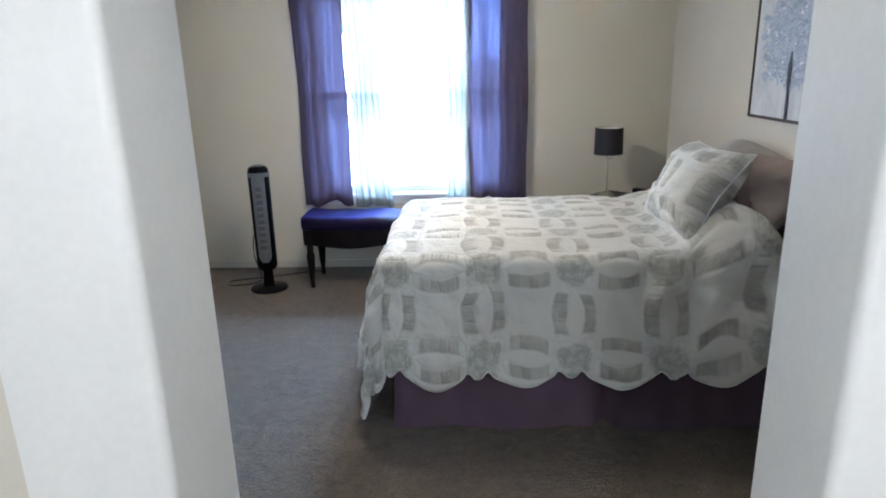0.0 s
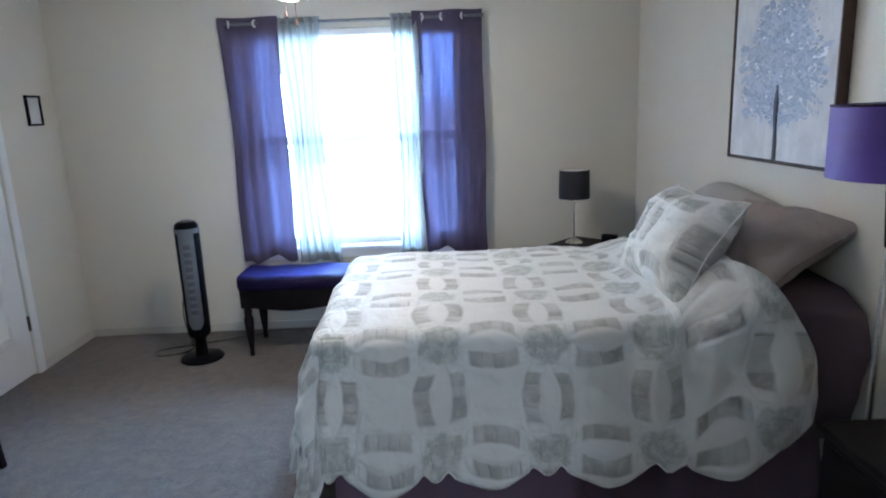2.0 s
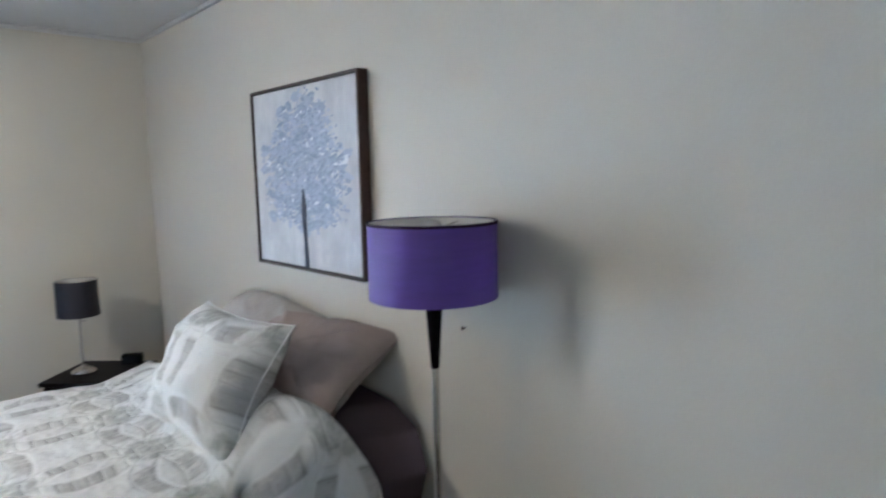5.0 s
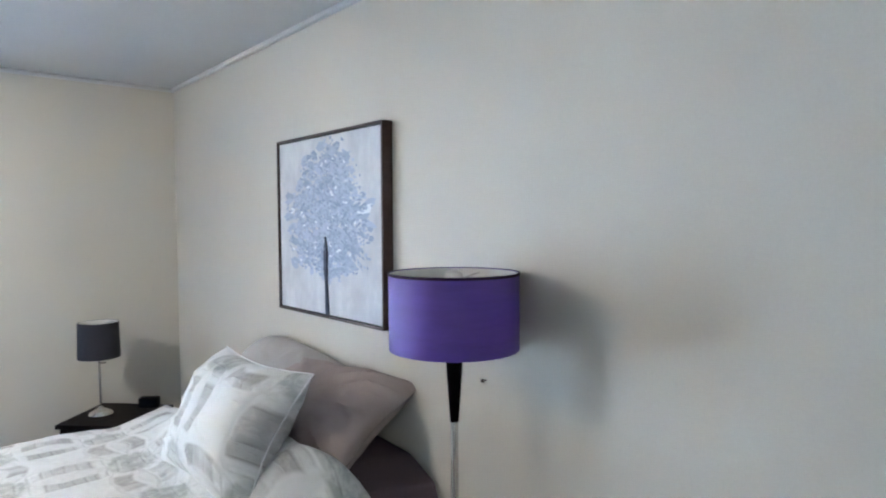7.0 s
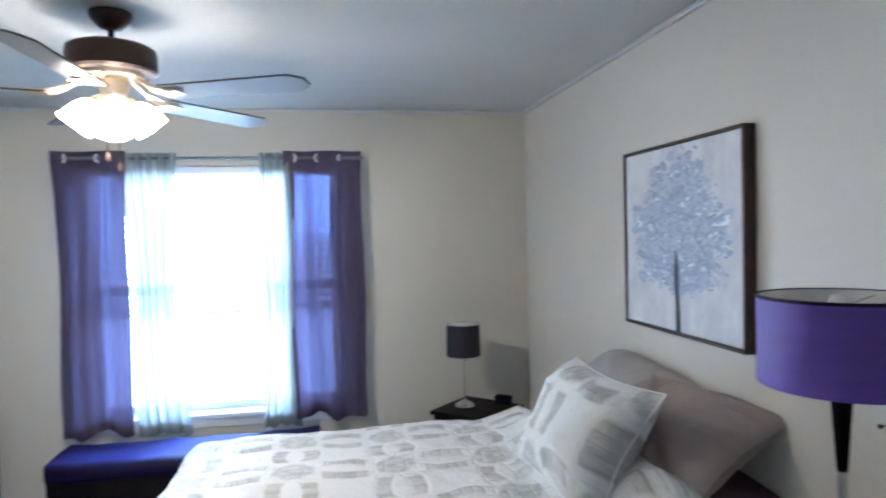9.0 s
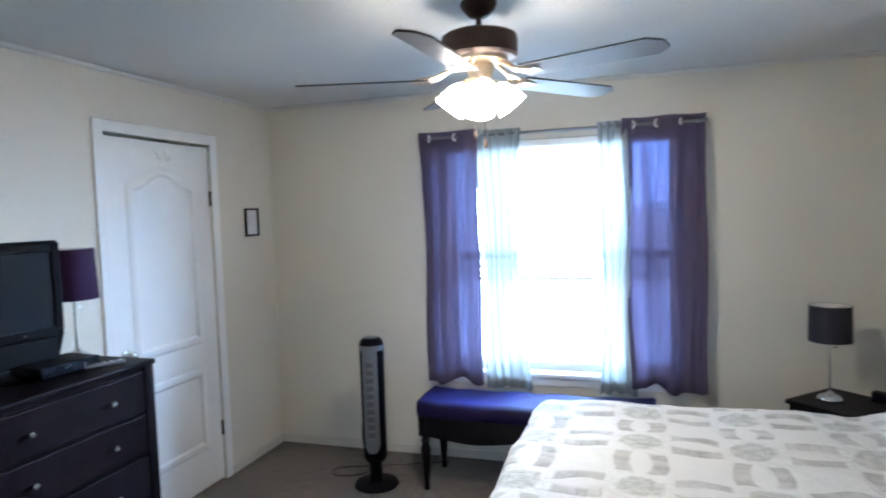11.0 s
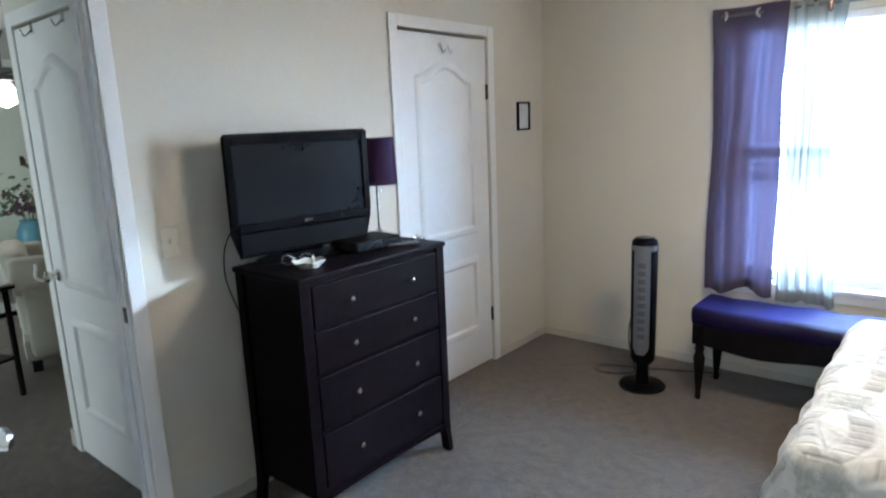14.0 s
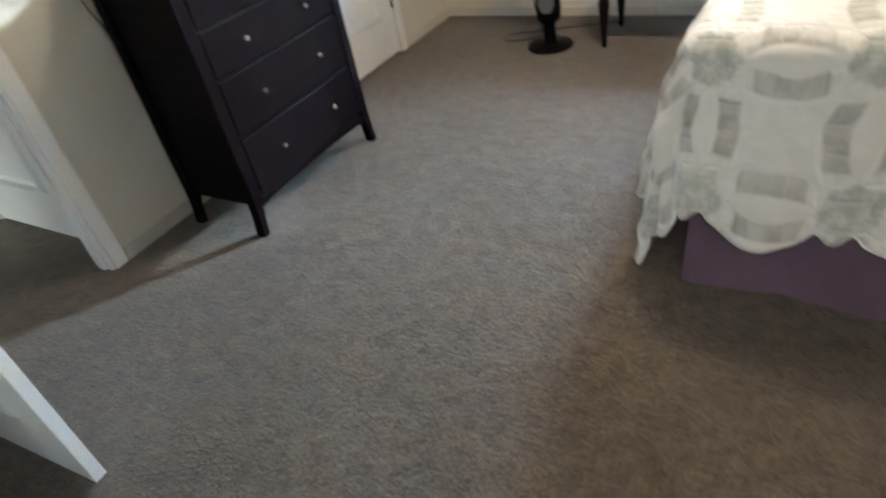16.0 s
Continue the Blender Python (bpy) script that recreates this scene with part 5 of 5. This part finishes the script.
for nm, mt, cn, rr in (("leaves", LEAF, 130, 0.24), ("petals", FLOWER, 90, 0.16)):
    lv = bmesh.new()
    for _k in range(cn):
        c = Vector((rv.gauss(0, rr * 0.5), rv.gauss(0, rr * 0.5), 0.40 + abs(rv.gauss(0, rr * 0.6))))
        ax = Vector((rv.uniform(-1, 1), rv.uniform(-1, 1), rv.uniform(-0.3, 1))).normalized()
        sd_ = ax.cross(Vector((rv.uniform(-1, 1), rv.uniform(-1, 1), 0.3))).normalized()
        L_, w_ = rv.uniform(0.04, 0.09), rv.uniform(0.012, 0.028)
        lv.faces.new([lv.verts.new(c + p) for p in (-ax * L_ * 0.5, sd_ * w_, ax * L_ * 0.5, -sd_ * w_)])
    tagged(part(nm, lv, mt, vs), kind="stuff")
stm = bmesh.new()
for _k in range(9):
    a = rv.uniform(0, 6.28)
    tube(stm, [(0, 0, 0.2), (0.05 * math.cos(a), 0.05 * math.sin(a), 0.36), (0.12 * math.cos(a), 0.12 * math.sin(a), 0.50)], 0.004, 5)
part("stems", stm, LEAF, vs)
ct = thing("console_cabinet", "low white cabinet against the living room wall", "cabinet", pose(-6.72, 2.95, 0, 0, 0, 90))
part("body", boxes(((-0.6, -0.22, 0.05), (0.6, 0.22, 0.48)), bev=0.006), WHITE, ct)
part("top", boxes(((-0.63, -0.25, 0.48), (0.63, 0.25, 0.50)), bev=0.004), WHITE, ct)
part("plinth", boxes(((-0.57, -0.2, 0), (0.57, 0.2, 0.05))), BLACKWOOD, ct, smooth=False)
lf = thing("ceiling_fan", "living room ceiling fan with a lit white globe", "ceiling fan", pose(-5.6, 2.65, 0))
part("downrod", lathe(bmesh.new(), [(0, H), (0.05, H), (0.03, H - 0.05), (0.01, H - 0.06), (0.01, 2.05), (0, 2.05)], 20), SILVER, lf)
part("motor", lathe(bmesh.new(), [(0, 2.10), (0.10, 2.09), (0.12, 2.05), (0.10, 2.00), (0, 1.99)], 32), SILVER, lf)
part("globe", lathe(bmesh.new(), [(0, 1.99), (0.05, 1.98), (0.085, 1.91), (0.075, 1.84), (0, 1.80)], 28), OPAL_FAR, lf)
for k in range(5):
    bl = boxes(((0.12, -0.06, 2.035), (0.58, 0.06, 2.042)), bev=0.002)
    bmesh.ops.transform(bl, matrix=pose(0, 0, 0, 0, 0, 10 + 72 * k), verts=bl.verts)
    part("blade", bl, BLACKWOOD, lf)

hkw = thing("wall_hook", "small dark metal hook on the green wall", "hook", pose(-7.5, 3.255, 1.35, 0, 0, 90))
part("plate", boxes(((-0.02, -0.008, -0.05), (0.02, 0, 0.05)), bev=0.003), BRONZE, hkw)
part("arm", tube(bmesh.new(), curve([(0, -0.006, -0.02), (0, -0.05, -0.05), (0, -0.09, -0.03), (0, -0.09, 0.03)]), 0.008, 8), BRONZE, hkw)
